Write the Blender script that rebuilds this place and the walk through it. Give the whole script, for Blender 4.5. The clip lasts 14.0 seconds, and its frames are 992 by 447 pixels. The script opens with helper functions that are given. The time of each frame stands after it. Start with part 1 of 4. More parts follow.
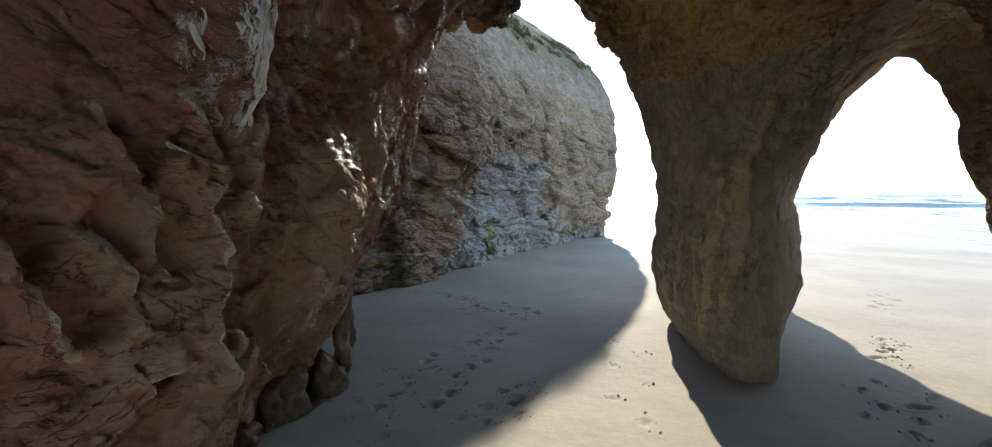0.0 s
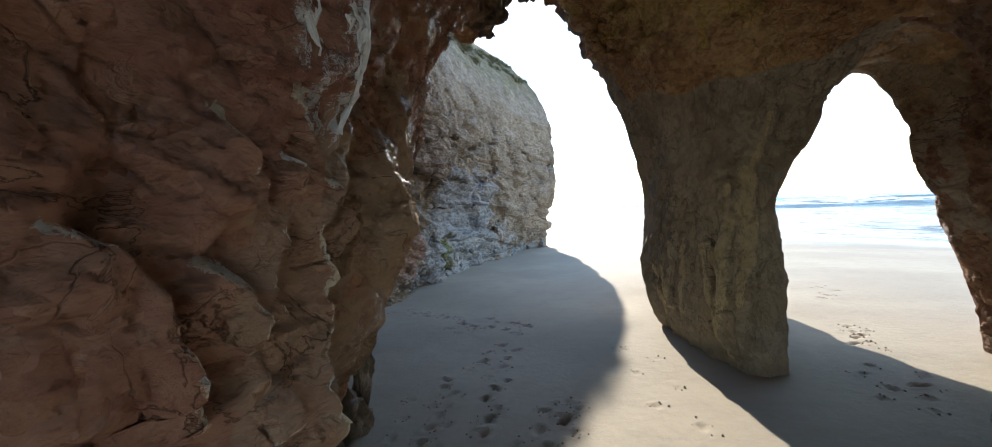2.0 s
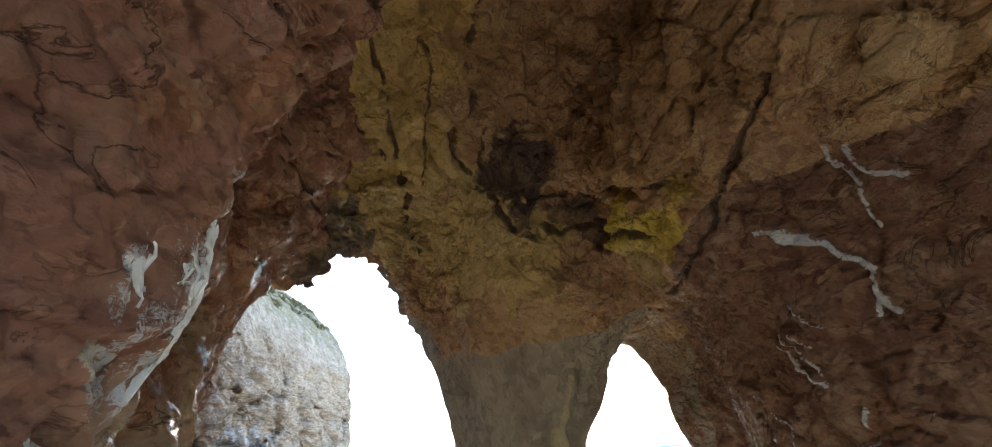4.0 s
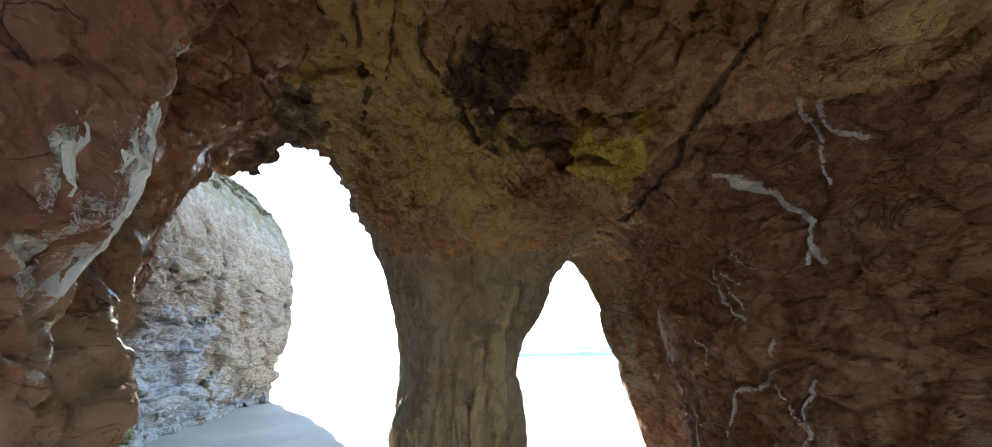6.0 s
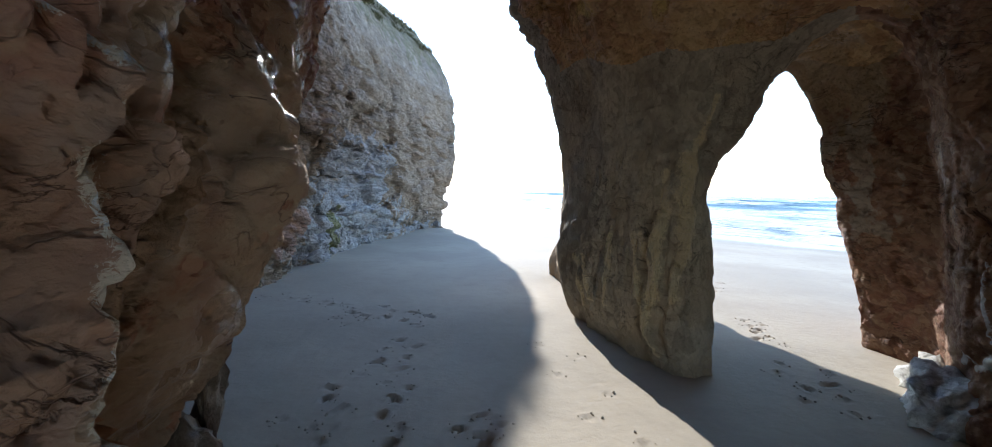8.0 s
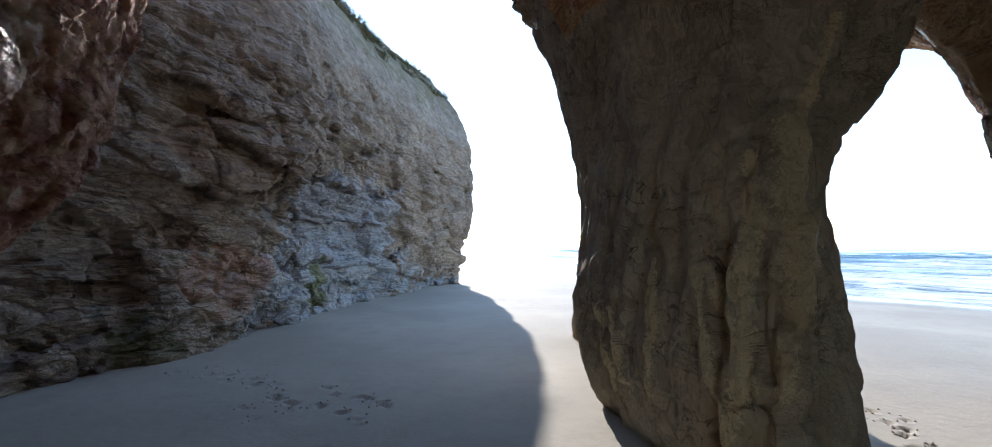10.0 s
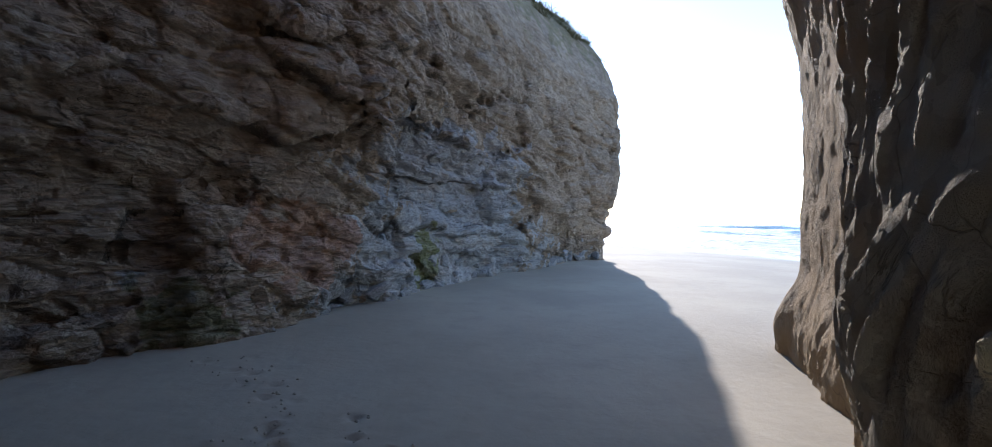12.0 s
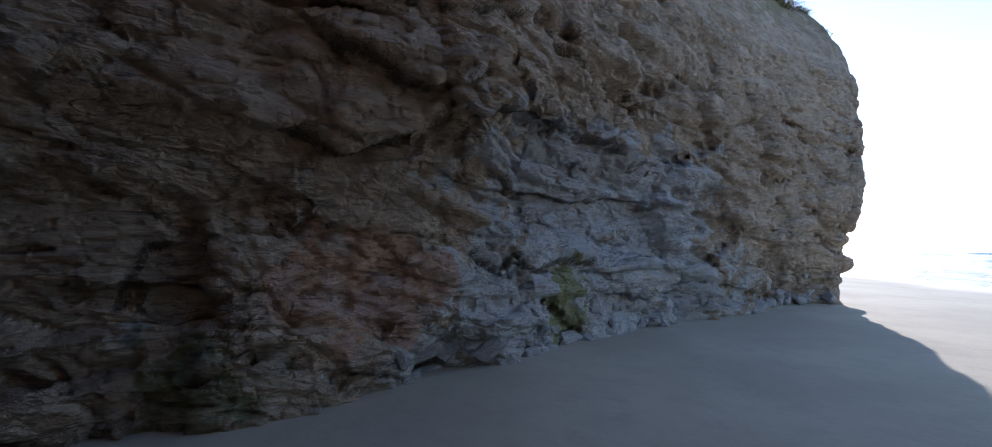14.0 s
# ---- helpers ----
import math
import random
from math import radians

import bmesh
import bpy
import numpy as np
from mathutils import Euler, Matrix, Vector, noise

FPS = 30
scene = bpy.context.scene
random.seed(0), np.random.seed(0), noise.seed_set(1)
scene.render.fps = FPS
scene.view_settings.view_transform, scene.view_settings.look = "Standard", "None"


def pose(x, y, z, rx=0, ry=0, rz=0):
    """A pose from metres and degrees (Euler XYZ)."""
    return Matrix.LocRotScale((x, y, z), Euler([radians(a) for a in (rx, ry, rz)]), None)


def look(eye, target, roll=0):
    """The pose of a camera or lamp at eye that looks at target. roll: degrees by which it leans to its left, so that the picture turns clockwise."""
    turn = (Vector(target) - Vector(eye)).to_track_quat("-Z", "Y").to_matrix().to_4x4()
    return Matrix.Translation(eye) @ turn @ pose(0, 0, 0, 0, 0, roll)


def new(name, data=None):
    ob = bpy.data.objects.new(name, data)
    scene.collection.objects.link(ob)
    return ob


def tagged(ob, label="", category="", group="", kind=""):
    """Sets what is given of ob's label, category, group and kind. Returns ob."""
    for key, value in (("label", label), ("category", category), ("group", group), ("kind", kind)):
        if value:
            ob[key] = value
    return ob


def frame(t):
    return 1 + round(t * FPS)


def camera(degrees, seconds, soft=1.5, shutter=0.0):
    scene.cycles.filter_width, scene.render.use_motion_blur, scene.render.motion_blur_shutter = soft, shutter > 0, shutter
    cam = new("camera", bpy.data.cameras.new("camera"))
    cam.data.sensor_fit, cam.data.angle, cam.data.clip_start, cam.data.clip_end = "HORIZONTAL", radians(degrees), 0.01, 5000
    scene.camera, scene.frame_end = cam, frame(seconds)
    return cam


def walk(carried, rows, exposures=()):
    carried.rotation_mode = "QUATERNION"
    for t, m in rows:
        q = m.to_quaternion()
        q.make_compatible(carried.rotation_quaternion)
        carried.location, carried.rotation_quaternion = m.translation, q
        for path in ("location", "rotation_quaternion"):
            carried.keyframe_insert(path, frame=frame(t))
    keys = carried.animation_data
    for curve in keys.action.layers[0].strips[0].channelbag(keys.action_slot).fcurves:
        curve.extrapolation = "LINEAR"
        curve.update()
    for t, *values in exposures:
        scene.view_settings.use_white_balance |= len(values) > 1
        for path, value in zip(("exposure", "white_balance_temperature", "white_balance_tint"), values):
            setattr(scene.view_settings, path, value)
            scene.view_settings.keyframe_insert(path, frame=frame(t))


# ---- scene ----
from mathutils.bvhtree import BVHTree

cam = camera(94.0, 14.0, soft=0.8)

PATH = [
    (0, (1.6, 0.317, 1.719), (0.994, 2.219, 1.599), -1.5),
    (0.5, (1.346, 0.307, 1.705), (0.676, 2.19, 1.627), -0.8),
    (1, (1.132, 0.253, 1.699), (0.559, 2.165, 1.567), -1.1),
    (1.5, (0.895, 0.199, 1.731), (0.543, 2.164, 1.61), -4.2),
    (2, (0.645, 0.26, 1.749), (0.37, 2.239, 1.673), -3.4),
    (2.5, (0.474, 0.323, 1.761), (0.233, 2.309, 1.76), -3.6),
    (3, (0.379, 0.35, 1.856), (0.367, 2.306, 2.273), -4.8),
    (3.5, (0.423, 0.294, 1.845), (0.813, 2.045, 2.729), -7.5),
    (6, (0.358, 0.343, 1.938), (1.156, 2.113, 2.418), -1.7),
    (6.5, (0.329, 0.428, 1.884), (0.997, 2.302, 2.087), -0.2),
    (7, (0.318, 0.514, 1.806), (0.832, 2.446, 1.884), 1.5),
    (7.5, (0.352, 0.779, 1.685), (0.611, 2.761, 1.634), 0.9),
    (8, (0.354, 1.08, 1.664), (0.552, 3.063, 1.496), 1.0),
    (8.2, (0.381, 1.232, 1.65), (0.603, 3.212, 1.476), 0.8),
    (10.3, (0.994, 3.1, 1.344), (1.017, 5.097, 1.447), -0.1),
    (10.5, (1.016, 3.296, 1.349), (1.011, 5.293, 1.449), -0.1),
    (11, (1.077, 3.858, 1.274), (0.867, 5.847, 1.258), -0.6),
    (11.5, (1.089, 4.399, 1.2), (0.728, 6.365, 1.132), -0.2),
    (12, (1.029, 4.946, 1.161), (0.453, 6.861, 1.143), 0.1),
    (12.5, (0.975, 5.474, 1.154), (0.272, 7.347, 1.146), -0.3),
    (13, (0.933, 5.974, 1.16), (0.037, 7.762, 1.189), -0.5),
    (13.5, (0.807, 6.467, 1.171), (-0.156, 8.218, 1.265), -0.1),
    (14, (0.664, 6.957, 1.229), (-0.6, 8.505, 1.32), -0.0),
]
EXPOSURES = [(0.0, 3.45, 6700, 11), (1.5, 3.5, 6700, 11), (2.5, 3.65, 6800, 11), (3.5, 4.75, 6700, 11), (5.0, 4.8, 6700, 11), (6.5, 4.35, 6600, 11),
             (7.3, 4.0, 6400, 11), (8.0, 3.55, 6000, 12), (10.3, 3.3, 6000, 14), (11.5, 3.2, 6000, 16), (12.5, 2.75, 6000, 17), (14.0, 2.7, 6000, 17)]
walk(cam, [(t, look(eye, target, roll)) for t, eye, target, roll in PATH], EXPOSURES)

# light reaches the cave's depths by many bounces
scene.cycles.max_bounces, scene.cycles.diffuse_bounces = 12, 8

# ---- sky, sun ----
SUN_AZIMUTH, SUN_HEIGHT = -6.2, 24.5
world = bpy.data.worlds.new("sky")
scene.world = world
world.use_nodes = True
wn = world.node_tree
sky = wn.nodes.new("ShaderNodeTexSky")
sky.sky_type, sky.sun_disc = "NISHITA", False
sky.sun_elevation, sky.sun_rotation = radians(SUN_HEIGHT), radians(SUN_AZIMUTH)
sky.air_density, sky.dust_density, sky.ozone_density = 1.0, 0.05, 1.6
wn.links.new(sky.outputs["Color"], wn.nodes["Background"].inputs["Color"])
wn.nodes["Background"].inputs["Strength"].default_value = 0.044
sun = new("sun", bpy.data.lights.new("sun", "SUN"))
sun.data.energy, sun.data.angle, sun.data.color = 0.8, radians(0.5), (1.0, 0.93, 0.82)
to_sun = Vector((math.sin(radians(SUN_AZIMUTH)) * math.cos(radians(SUN_HEIGHT)),
                 math.cos(radians(SUN_AZIMUTH)) * math.cos(radians(SUN_HEIGHT)), math.sin(radians(SUN_HEIGHT))))
sun.matrix_world = look(to_sun * 60, (0, 0, 0))


# ---- noise and fields, in numpy ----
def lattice(ix, iy, iz, seed):
    h = (ix * 374761393 + iy * 668265263 + iz * 2147483647 + seed * 974634599) & 0xFFFFFFFF
    h = ((h ^ (h >> 13)) * 1274126177) & 0xFFFFFFFF
    h = ((h ^ (h >> 15)) * 2246822519) & 0xFFFFFFFF
    return ((h ^ (h >> 16)) & 0xFFFF) / 32767.5 - 1.0


def value_noise(x, y, z, seed=0):
    """Smooth noise of -1 to 1, one cell a unit."""
    fx, fy, fz = np.floor(x), np.floor(y), np.floor(z)
    ix, iy, iz = fx.astype(np.int64), fy.astype(np.int64), fz.astype(np.int64)
    u, v, w = x - fx, y - fy, z - fz
    u, v, w = u * u * (3 - 2 * u), v * v * (3 - 2 * v), w * w * (3 - 2 * w)
    total = 0.0
    for a in (0, 1):
        for b in (0, 1):
            for c in (0, 1):
                weight = (u if a else 1 - u) * (v if b else 1 - v) * (w if c else 1 - w)
                total = total + weight * lattice(ix + a, iy + b, iz + c, seed)
    return total


def fbm(x, y, z, size, octaves, seed=0, rough=0.5):
    total, gain = 0.0, 1.0
    for o in range(octaves):
        f = 2.03 ** o / size
        total = total + gain * value_noise(x * f + 11.3 * o, y * f - 7.1 * o, z * f + 3.7 * o, seed + o)
        gain *= rough
    return total


def ridged(x, y, z, size, octaves, seed=0):
    """Noise with sharp crests, 0 to about 1.8."""
    total, gain = 0.0, 1.0
    for o in range(octaves):
        f = 2.1 ** o / size
        total = total + gain * (1 - 2 * np.abs(value_noise(x * f, y * f + 5.2 * o, z * f, seed + o)))
        gain *= 0.5
    return total


def facets(x, y, z, size, seed=0, cleft=0.9):
    """Blocky relief: each broken block of rock has its own tilt and depth, with clefts between the blocks."""
    gx, gy, gz = np.floor(x / size), np.floor(y / size), np.floor(z / size)
    best, second, depth = np.full(x.shape, 9.0), np.full(x.shape, 9.0), np.zeros(x.shape)
    for a in (-1, 0, 1):
        for b in (-1, 0, 1):
            for c in (-1, 0, 1):
                ix, iy, iz = (gx + a).astype(np.int64), (gy + b).astype(np.int64), (gz + c).astype(np.int64)
                rx, ry, rz = lattice(ix, iy, iz, seed), lattice(ix, iy, iz, seed + 1), lattice(ix, iy, iz, seed + 2)
                dx = x / size - (ix + 0.5 + 0.45 * rx)
                dy = y / size - (iy + 0.5 + 0.45 * ry)
                dz = z / size - (iz + 0.5 + 0.45 * rz)
                d = np.sqrt(dx * dx + dy * dy + dz * dz)
                tilt = lattice(ix, iy, iz, seed + 3) + 0.9 * (dx * ry + dy * rz + dz * rx)
                closer = d < best
                second = np.where(closer, best, np.minimum(second, d))
                depth = np.where(closer, tilt, depth)
                best = np.where(closer, d, best)
    return depth - cleft * np.clip(1 - (second - best) / 0.14, 0, 1)


def steps(v, knots):
    """Piecewise-linear profile through (at, value) pairs."""
    return np.interp(v, [k[0] for k in knots], [k[1] for k in knots])


def plan(x, y, outline):
    """Signed distance to a closed outline in plan, positive inside."""
    pts = np.array(outline, float)
    best, inside = np.full(x.shape, 1e9), np.zeros(x.shape, bool)
    for (ax, ay), (bx, by) in zip(pts, np.roll(pts, -1, axis=0)):
        ex, ey = bx - ax, by - ay
        t = np.clip(((x - ax) * ex + (y - ay) * ey) / (ex * ex + ey * ey), 0, 1)
        best = np.minimum(best, (x - ax - t * ex) ** 2 + (y - ay - t * ey) ** 2)
        crosses = (ay > y) != (by > y)
        inside ^= crosses & (x < ex * (y - ay) / np.where(ey == 0, 1e-9, ey) + ax)
    return np.where(inside, 1, -1) * np.sqrt(best)


def blend(a, b, k):
    """Union of two solids with a fillet of about k metres."""
    h = np.clip(0.5 + 0.5 * (a - b) / k, 0, 1)
    return b * (1 - h) + a * h + k * h * (1 - h)


def net_mesh(field, low, cell):
    """Surface nets: vertices and quads where the field on a grid changes sign; positive is solid."""
    s = field > 0
    n = np.array(field.shape) - 1
    corners = [(a, b, c) for a in (0, 1) for b in (0, 1) for c in (0, 1)]

    def at(arr, o):
        return arr[o[0]:o[0] + n[0], o[1]:o[1] + n[1], o[2]:o[2] + n[2]]
    count = sum(at(s, o).astype(np.int8) for o in corners)
    active = (count > 0) & (count < 8)
    cells = np.argwhere(active)
    index = np.full(active.shape, -1, np.int64)
    index[active] = np.arange(len(cells))
    total, hits = np.zeros((len(cells), 3)), np.zeros(len(cells))
    for o in corners:
        for axis in range(3):
            if o[axis]:
                continue
            p = list(o)
            p[axis] = 1
            fa = field[cells[:, 0] + o[0], cells[:, 1] + o[1], cells[:, 2] + o[2]]
            fb = field[cells[:, 0] + p[0], cells[:, 1] + p[1], cells[:, 2] + p[2]]
            cut = (fa > 0) != (fb > 0)
            t = np.where(cut, fa / np.where(cut, fa - fb, 1), 0)
            place = np.array(o, float)[None, :] + t[:, None] * np.eye(3)[axis][None, :]
            total += np.where(cut[:, None], place, 0)
            hits += cut
    verts = (cells + total / hits[:, None]) * cell + np.array(low)
    quads = []
    for axis in range(3):
        u, v = (axis + 1) % 3, (axis + 2) % 3
        a = np.moveaxis(s, (axis, u, v), (0, 1, 2))
        idx = np.moveaxis(index, (axis, u, v), (0, 1, 2))
        cut = a[:-1, 1:-1, 1:-1] != a[1:, 1:-1, 1:-1]
        e = np.argwhere(cut)
        if not len(e):
            continue
        i, j, k = e[:, 0], e[:, 1] + 1, e[:, 2] + 1
        q = np.stack([idx[i, j - 1, k - 1], idx[i, j, k - 1], idx[i, j, k], idx[i, j - 1, k]], 1)
        out = a[i, j, k]
        quads.append(np.where(out[:, None], q, q[:, ::-1]))
    return verts, np.concatenate(quads)


def vertex_normals(verts, quads):
    nrm = np.cross(verts[quads[:, 2]] - verts[quads[:, 0]], verts[quads[:, 3]] - verts[quads[:, 1]])
    total = np.zeros_like(verts)
    for c in range(4):
        np.add.at(total, quads[:, c], nrm)
    return total / np.maximum(np.linalg.norm(total, axis=1, keepdims=True), 1e-12)


def sheet(name, verts, quads, material, marks=None, smooth=False):
    """One mesh object from arrays of vertices and quads; marks: named deposits and painted crack shade, a value a
    vertex.
    """
    used, inverse = np.unique(quads, return_inverse=True)
    quads = inverse.reshape(quads.shape)
    verts = verts[used]
    me = bpy.data.meshes.new(name)
    me.vertices.add(len(verts))
    me.vertices.foreach_set("co", verts.astype(np.float32).ravel())
    me.loops.add(quads.size)
    me.loops.foreach_set("vertex_index", quads.astype(np.int32).ravel())
    me.polygons.add(len(quads))
    me.polygons.foreach_set("loop_start", np.arange(0, quads.size, 4, dtype=np.int32))
    me.update(calc_edges=True)
    me.polygons.foreach_set("use_smooth", np.full(len(quads), smooth))
    for key, values in (marks or {}).items():
        me.attributes.new(key, "FLOAT", "POINT").data.foreach_set("value", values[used].astype(np.float32))
    me.materials.append(material)
    return new(name, me)


# ---- materials ----
def nodes_of(name):
    mat = bpy.data.materials.new(name)
    mat.use_nodes = True
    tree = mat.node_tree
    return mat, tree, tree.nodes["Principled BSDF"]


class Graph:
    """Short calls for the nodes of one material."""

    def __init__(self, tree):
        self.tree = tree
        self.place = tree.nodes.new("ShaderNodeTexCoord").outputs["Object"]

    def node(self, kind, inputs=None, **settings):
        n = self.tree.nodes.new(kind)
        for key, value in settings.items():
            setattr(n, key, value)
        for key, value in (inputs or {}).items():
            self.put(n.inputs[key], value)
        return n

    def put(self, socket, value):
        if isinstance(value, bpy.types.NodeSocket):
            self.tree.links.new(value, socket)
        else:
            socket.default_value = value

    def noise(self, scale, detail=4.0, rough=0.55, vector=None, distort=0.0):
        return self.node("ShaderNodeTexNoise", {"Vector": vector or self.place, "Scale": scale, "Detail": detail,
                                               "Roughness": rough, "Distortion": distort}).outputs["Fac"]

    def math(self, operation, a, b=0.0, clamp=False):
        n = self.node("ShaderNodeMath", operation=operation, use_clamp=clamp)
        self.put(n.inputs[0], a)
        self.put(n.inputs[1], b)
        return n.outputs[0]

    def ramp(self, fac, low, high, a=0.0, b=1.0):
        return self.node("ShaderNodeMapRange", {"Value": fac, "From Min": low, "From Max": high, "To Min": a, "To Max": b},
                         interpolation_type="SMOOTHSTEP").outputs["Result"]

    def mix(self, fac, a, b, blend="MIX"):
        n = self.node("ShaderNodeMix", data_type="RGBA", blend_type=blend)
        self.put(n.inputs[0], fac)
        for socket, value in ((n.inputs[6], a), (n.inputs[7], b)):
            self.put(socket, (*value, 1.0) if isinstance(value, tuple) and len(value) == 3 else value)
        return n.outputs[2]

    def stretch(self, scale, turn=(0, 0, 0), vector=None):
        n = self.node("ShaderNodeMapping", {"Vector": vector or self.place})
        n.inputs["Scale"].default_value = scale
        n.inputs["Rotation"].default_value = [radians(a) for a in turn]
        return n.outputs["Vector"]

    def near(self, centre, radii, wobble=1.2, size=2.6):
        """1 inside an uneven patch round a place, falling to 0 at its rim."""
        n = self.node("ShaderNodeMapping", {"Vector": self.place}, vector_type="TEXTURE")
        n.inputs["Location"].default_value = centre
        n.inputs["Scale"].default_value = radii
        far = self.node("ShaderNodeVectorMath", {0: n.outputs["Vector"]}, operation="LENGTH").outputs["Value"]
        uneven = self.math("MULTIPLY_ADD", self.noise(size, 5.0), -2 * wobble)
        uneven.node.inputs[2].default_value = wobble
        return self.ramp(self.math("ADD", far, uneven), 1.0, 0.86)

    def chips(self, scale, vector=None, warp=0.25):
        """Height of broken facets: a tilted plane in each cell."""
        bent = self.node("ShaderNodeTexNoise", {"Vector": vector or self.place, "Scale": 0.6 * scale, "Detail": 4.0}).outputs["Color"]
        bent = self.node("ShaderNodeVectorMath", {0: bent, 3: warp * 4 / scale}, operation="SCALE").outputs["Vector"]
        at = self.node("ShaderNodeVectorMath", {0: vector or self.place, 1: bent}, operation="ADD").outputs["Vector"]
        cell = self.node("ShaderNodeTexVoronoi", {"Vector": at, "Scale": scale})
        off = self.node("ShaderNodeVectorMath", {0: at, 1: cell.outputs["Position"]}, operation="SUBTRACT").outputs["Vector"]
        tilt = self.node("ShaderNodeVectorMath", {0: cell.outputs["Color"], 1: (0.5, 0.5, 0.5)}, operation="SUBTRACT").outputs["Vector"]
        lean = self.node("ShaderNodeVectorMath", {0: off, 1: tilt}, operation="DOT_PRODUCT").outputs["Value"]
        shade = self.node("ShaderNodeSeparateColor", {"Color": cell.outputs["Color"]}).outputs[0]
        edge = self.node("ShaderNodeTexVoronoi", {"Vector": at, "Scale": scale}, feature="DISTANCE_TO_EDGE").outputs["Distance"]
        return lean, shade, edge

    def bump(self, height, strength, distance, normal=None):
        n = self.node("ShaderNodeBump", {"Height": height, "Strength": strength, "Distance": distance})
        if normal is not None:
            self.put(n.inputs["Normal"], normal)
        return n.outputs["Normal"]


def rock_material(name, dark, mid, light, patches=(), wet=0.0, strata=0.0, relief=1.0, cracks=(1.0, 1.0, 1.7), grain=(1.0, 1.0, 1.6), beds=(1.2, 1.2, 7.0), turn=(8, 4, 0), crust=None, rim=None):
    """Weathered sandstone: mottled in two sizes, with bedding, cracks and, round given places, patches of other
    colours.
    """
    mat, tree, bsdf = nodes_of(name)
    g = Graph(tree)
    big, fine = g.noise(0.9, 6.0, 0.6, distort=0.6), g.noise(7.0, 8.0, 0.65)
    bed = g.noise(1.0, 7.0, 0.6, vector=g.stretch(beds, turn), distort=0.35)
    colour = g.mix(g.ramp(big, 0.35, 0.65), dark, mid)
    colour = g.mix(g.math("MULTIPLY", g.ramp(fine, 0.52, 0.72), 0.55), colour, light)
    colour = g.mix(g.math("MULTIPLY", g.ramp(bed, 0.55, 0.75), 0.3 + 0.25 * strata), colour, light)
    colour = g.mix(g.math("MULTIPLY", g.ramp(bed, 0.42, 0.3), 0.3), colour, tuple(0.6 * c for c in dark))
    pits = g.noise(17.0, 6.0, 0.75, distort=0.5)
    colour = g.mix(g.math("MULTIPLY", g.ramp(pits, 0.42, 0.3), 0.35), colour, tuple(0.4 * c for c in dark))
    colour = g.mix(g.math("MULTIPLY", g.ramp(pits, 0.56, 0.72), 0.15), colour, tuple(min(0.8, 1.3 * c) for c in light))
    slab, slab_tone, slab_edge = g.chips(3.2, g.stretch(grain, turn), 0.5)
    chip, chip_tone, chip_edge = g.chips(11.0, g.stretch(grain, turn), 0.5)
    colour = g.mix(g.math("MULTIPLY", g.ramp(slab_tone, 0.5, 0.9), 0.25), colour, light)
    colour = g.mix(g.math("MULTIPLY", g.ramp(chip_tone, 0.6, 0.9), 0.3), colour, light)
    colour = g.mix(g.math("MULTIPLY", g.ramp(chip_tone, 0.35, 0.1), 0.35), colour, tuple(0.6 * c for c in dark))
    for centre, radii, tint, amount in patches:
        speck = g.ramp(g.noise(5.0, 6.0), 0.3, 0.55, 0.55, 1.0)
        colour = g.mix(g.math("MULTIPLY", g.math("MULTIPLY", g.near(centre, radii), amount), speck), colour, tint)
    vein = g.noise(1.3, 6.0, 0.6, vector=g.stretch(cracks, (20, 10, 30) if strata < 0.25 else turn), distort=1.3)
    thin = g.ramp(g.math("ABSOLUTE", g.math("SUBTRACT", vein, 0.5)), 0.0, 0.012, 1.0, 0.0)
    split = g.math("MULTIPLY", thin, g.ramp(g.noise(1.1), 0.48, 0.6))
    colour = g.mix(g.math("MULTIPLY", split, 0.75), colour, tuple(0.25 * c for c in dark))
    joint = g.math("MULTIPLY", g.ramp(slab_edge, 0.015, 0.0), g.ramp(g.noise(1.6, 5.0), 0.52, 0.6))
    colour = g.mix(g.math("MULTIPLY", joint, 0.3), colour, tuple(0.25 * c for c in dark))
    damp = g.math("MULTIPLY", g.ramp(g.noise(1.3, 5.0, 0.6), 0.45, 0.65), wet)
    if crust:
        # painted shade in the cracks, then pale deposits, all broken up by the grain of the stone
        ragged = g.math("MULTIPLY", g.math("SUBTRACT", g.noise(38.0, 8.0, 0.8, distort=1.2), 0.5), 3.2)
        for key, tint, amount, gloss in (("seam_shade", tuple(0.22 * c for c in dark), 0.85, 0.2), ("rim", rim, 0.8, 0.75), ("crust", crust, 0.85, 0.8)):
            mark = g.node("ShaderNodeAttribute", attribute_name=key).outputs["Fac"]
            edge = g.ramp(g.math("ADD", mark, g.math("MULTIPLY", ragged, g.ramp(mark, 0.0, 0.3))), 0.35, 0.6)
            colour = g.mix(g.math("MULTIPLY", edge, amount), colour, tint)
            damp = g.math("MAXIMUM", damp, g.math("MULTIPLY", edge, gloss))
    g.put(bsdf.inputs["Base Color"], colour)
    g.put(bsdf.inputs["Roughness"], g.ramp(damp, 0.0, 1.0, 0.88, 0.22))
    n = g.bump(g.noise(38.0, 8.0, 0.75), 1.0, 0.03)
    n = g.bump(g.noise(6.0, 9.0, 0.72, distort=0.8), 1.0, 0.09, n)
    n = g.bump(chip, 1.0, 0.4 * relief, n)
    n = g.bump(slab, 1.0, 0.22 * relief, n)
    n = g.bump(bed, 0.25 + 0.25 * strata, 0.12, n)
    n = g.bump(g.math("MULTIPLY", g.math("MAXIMUM", split, g.math("MULTIPLY", joint, 0.4)), -1.0), 0.6, 0.04, n)
    g.put(bsdf.inputs["Normal"], n)
    return mat


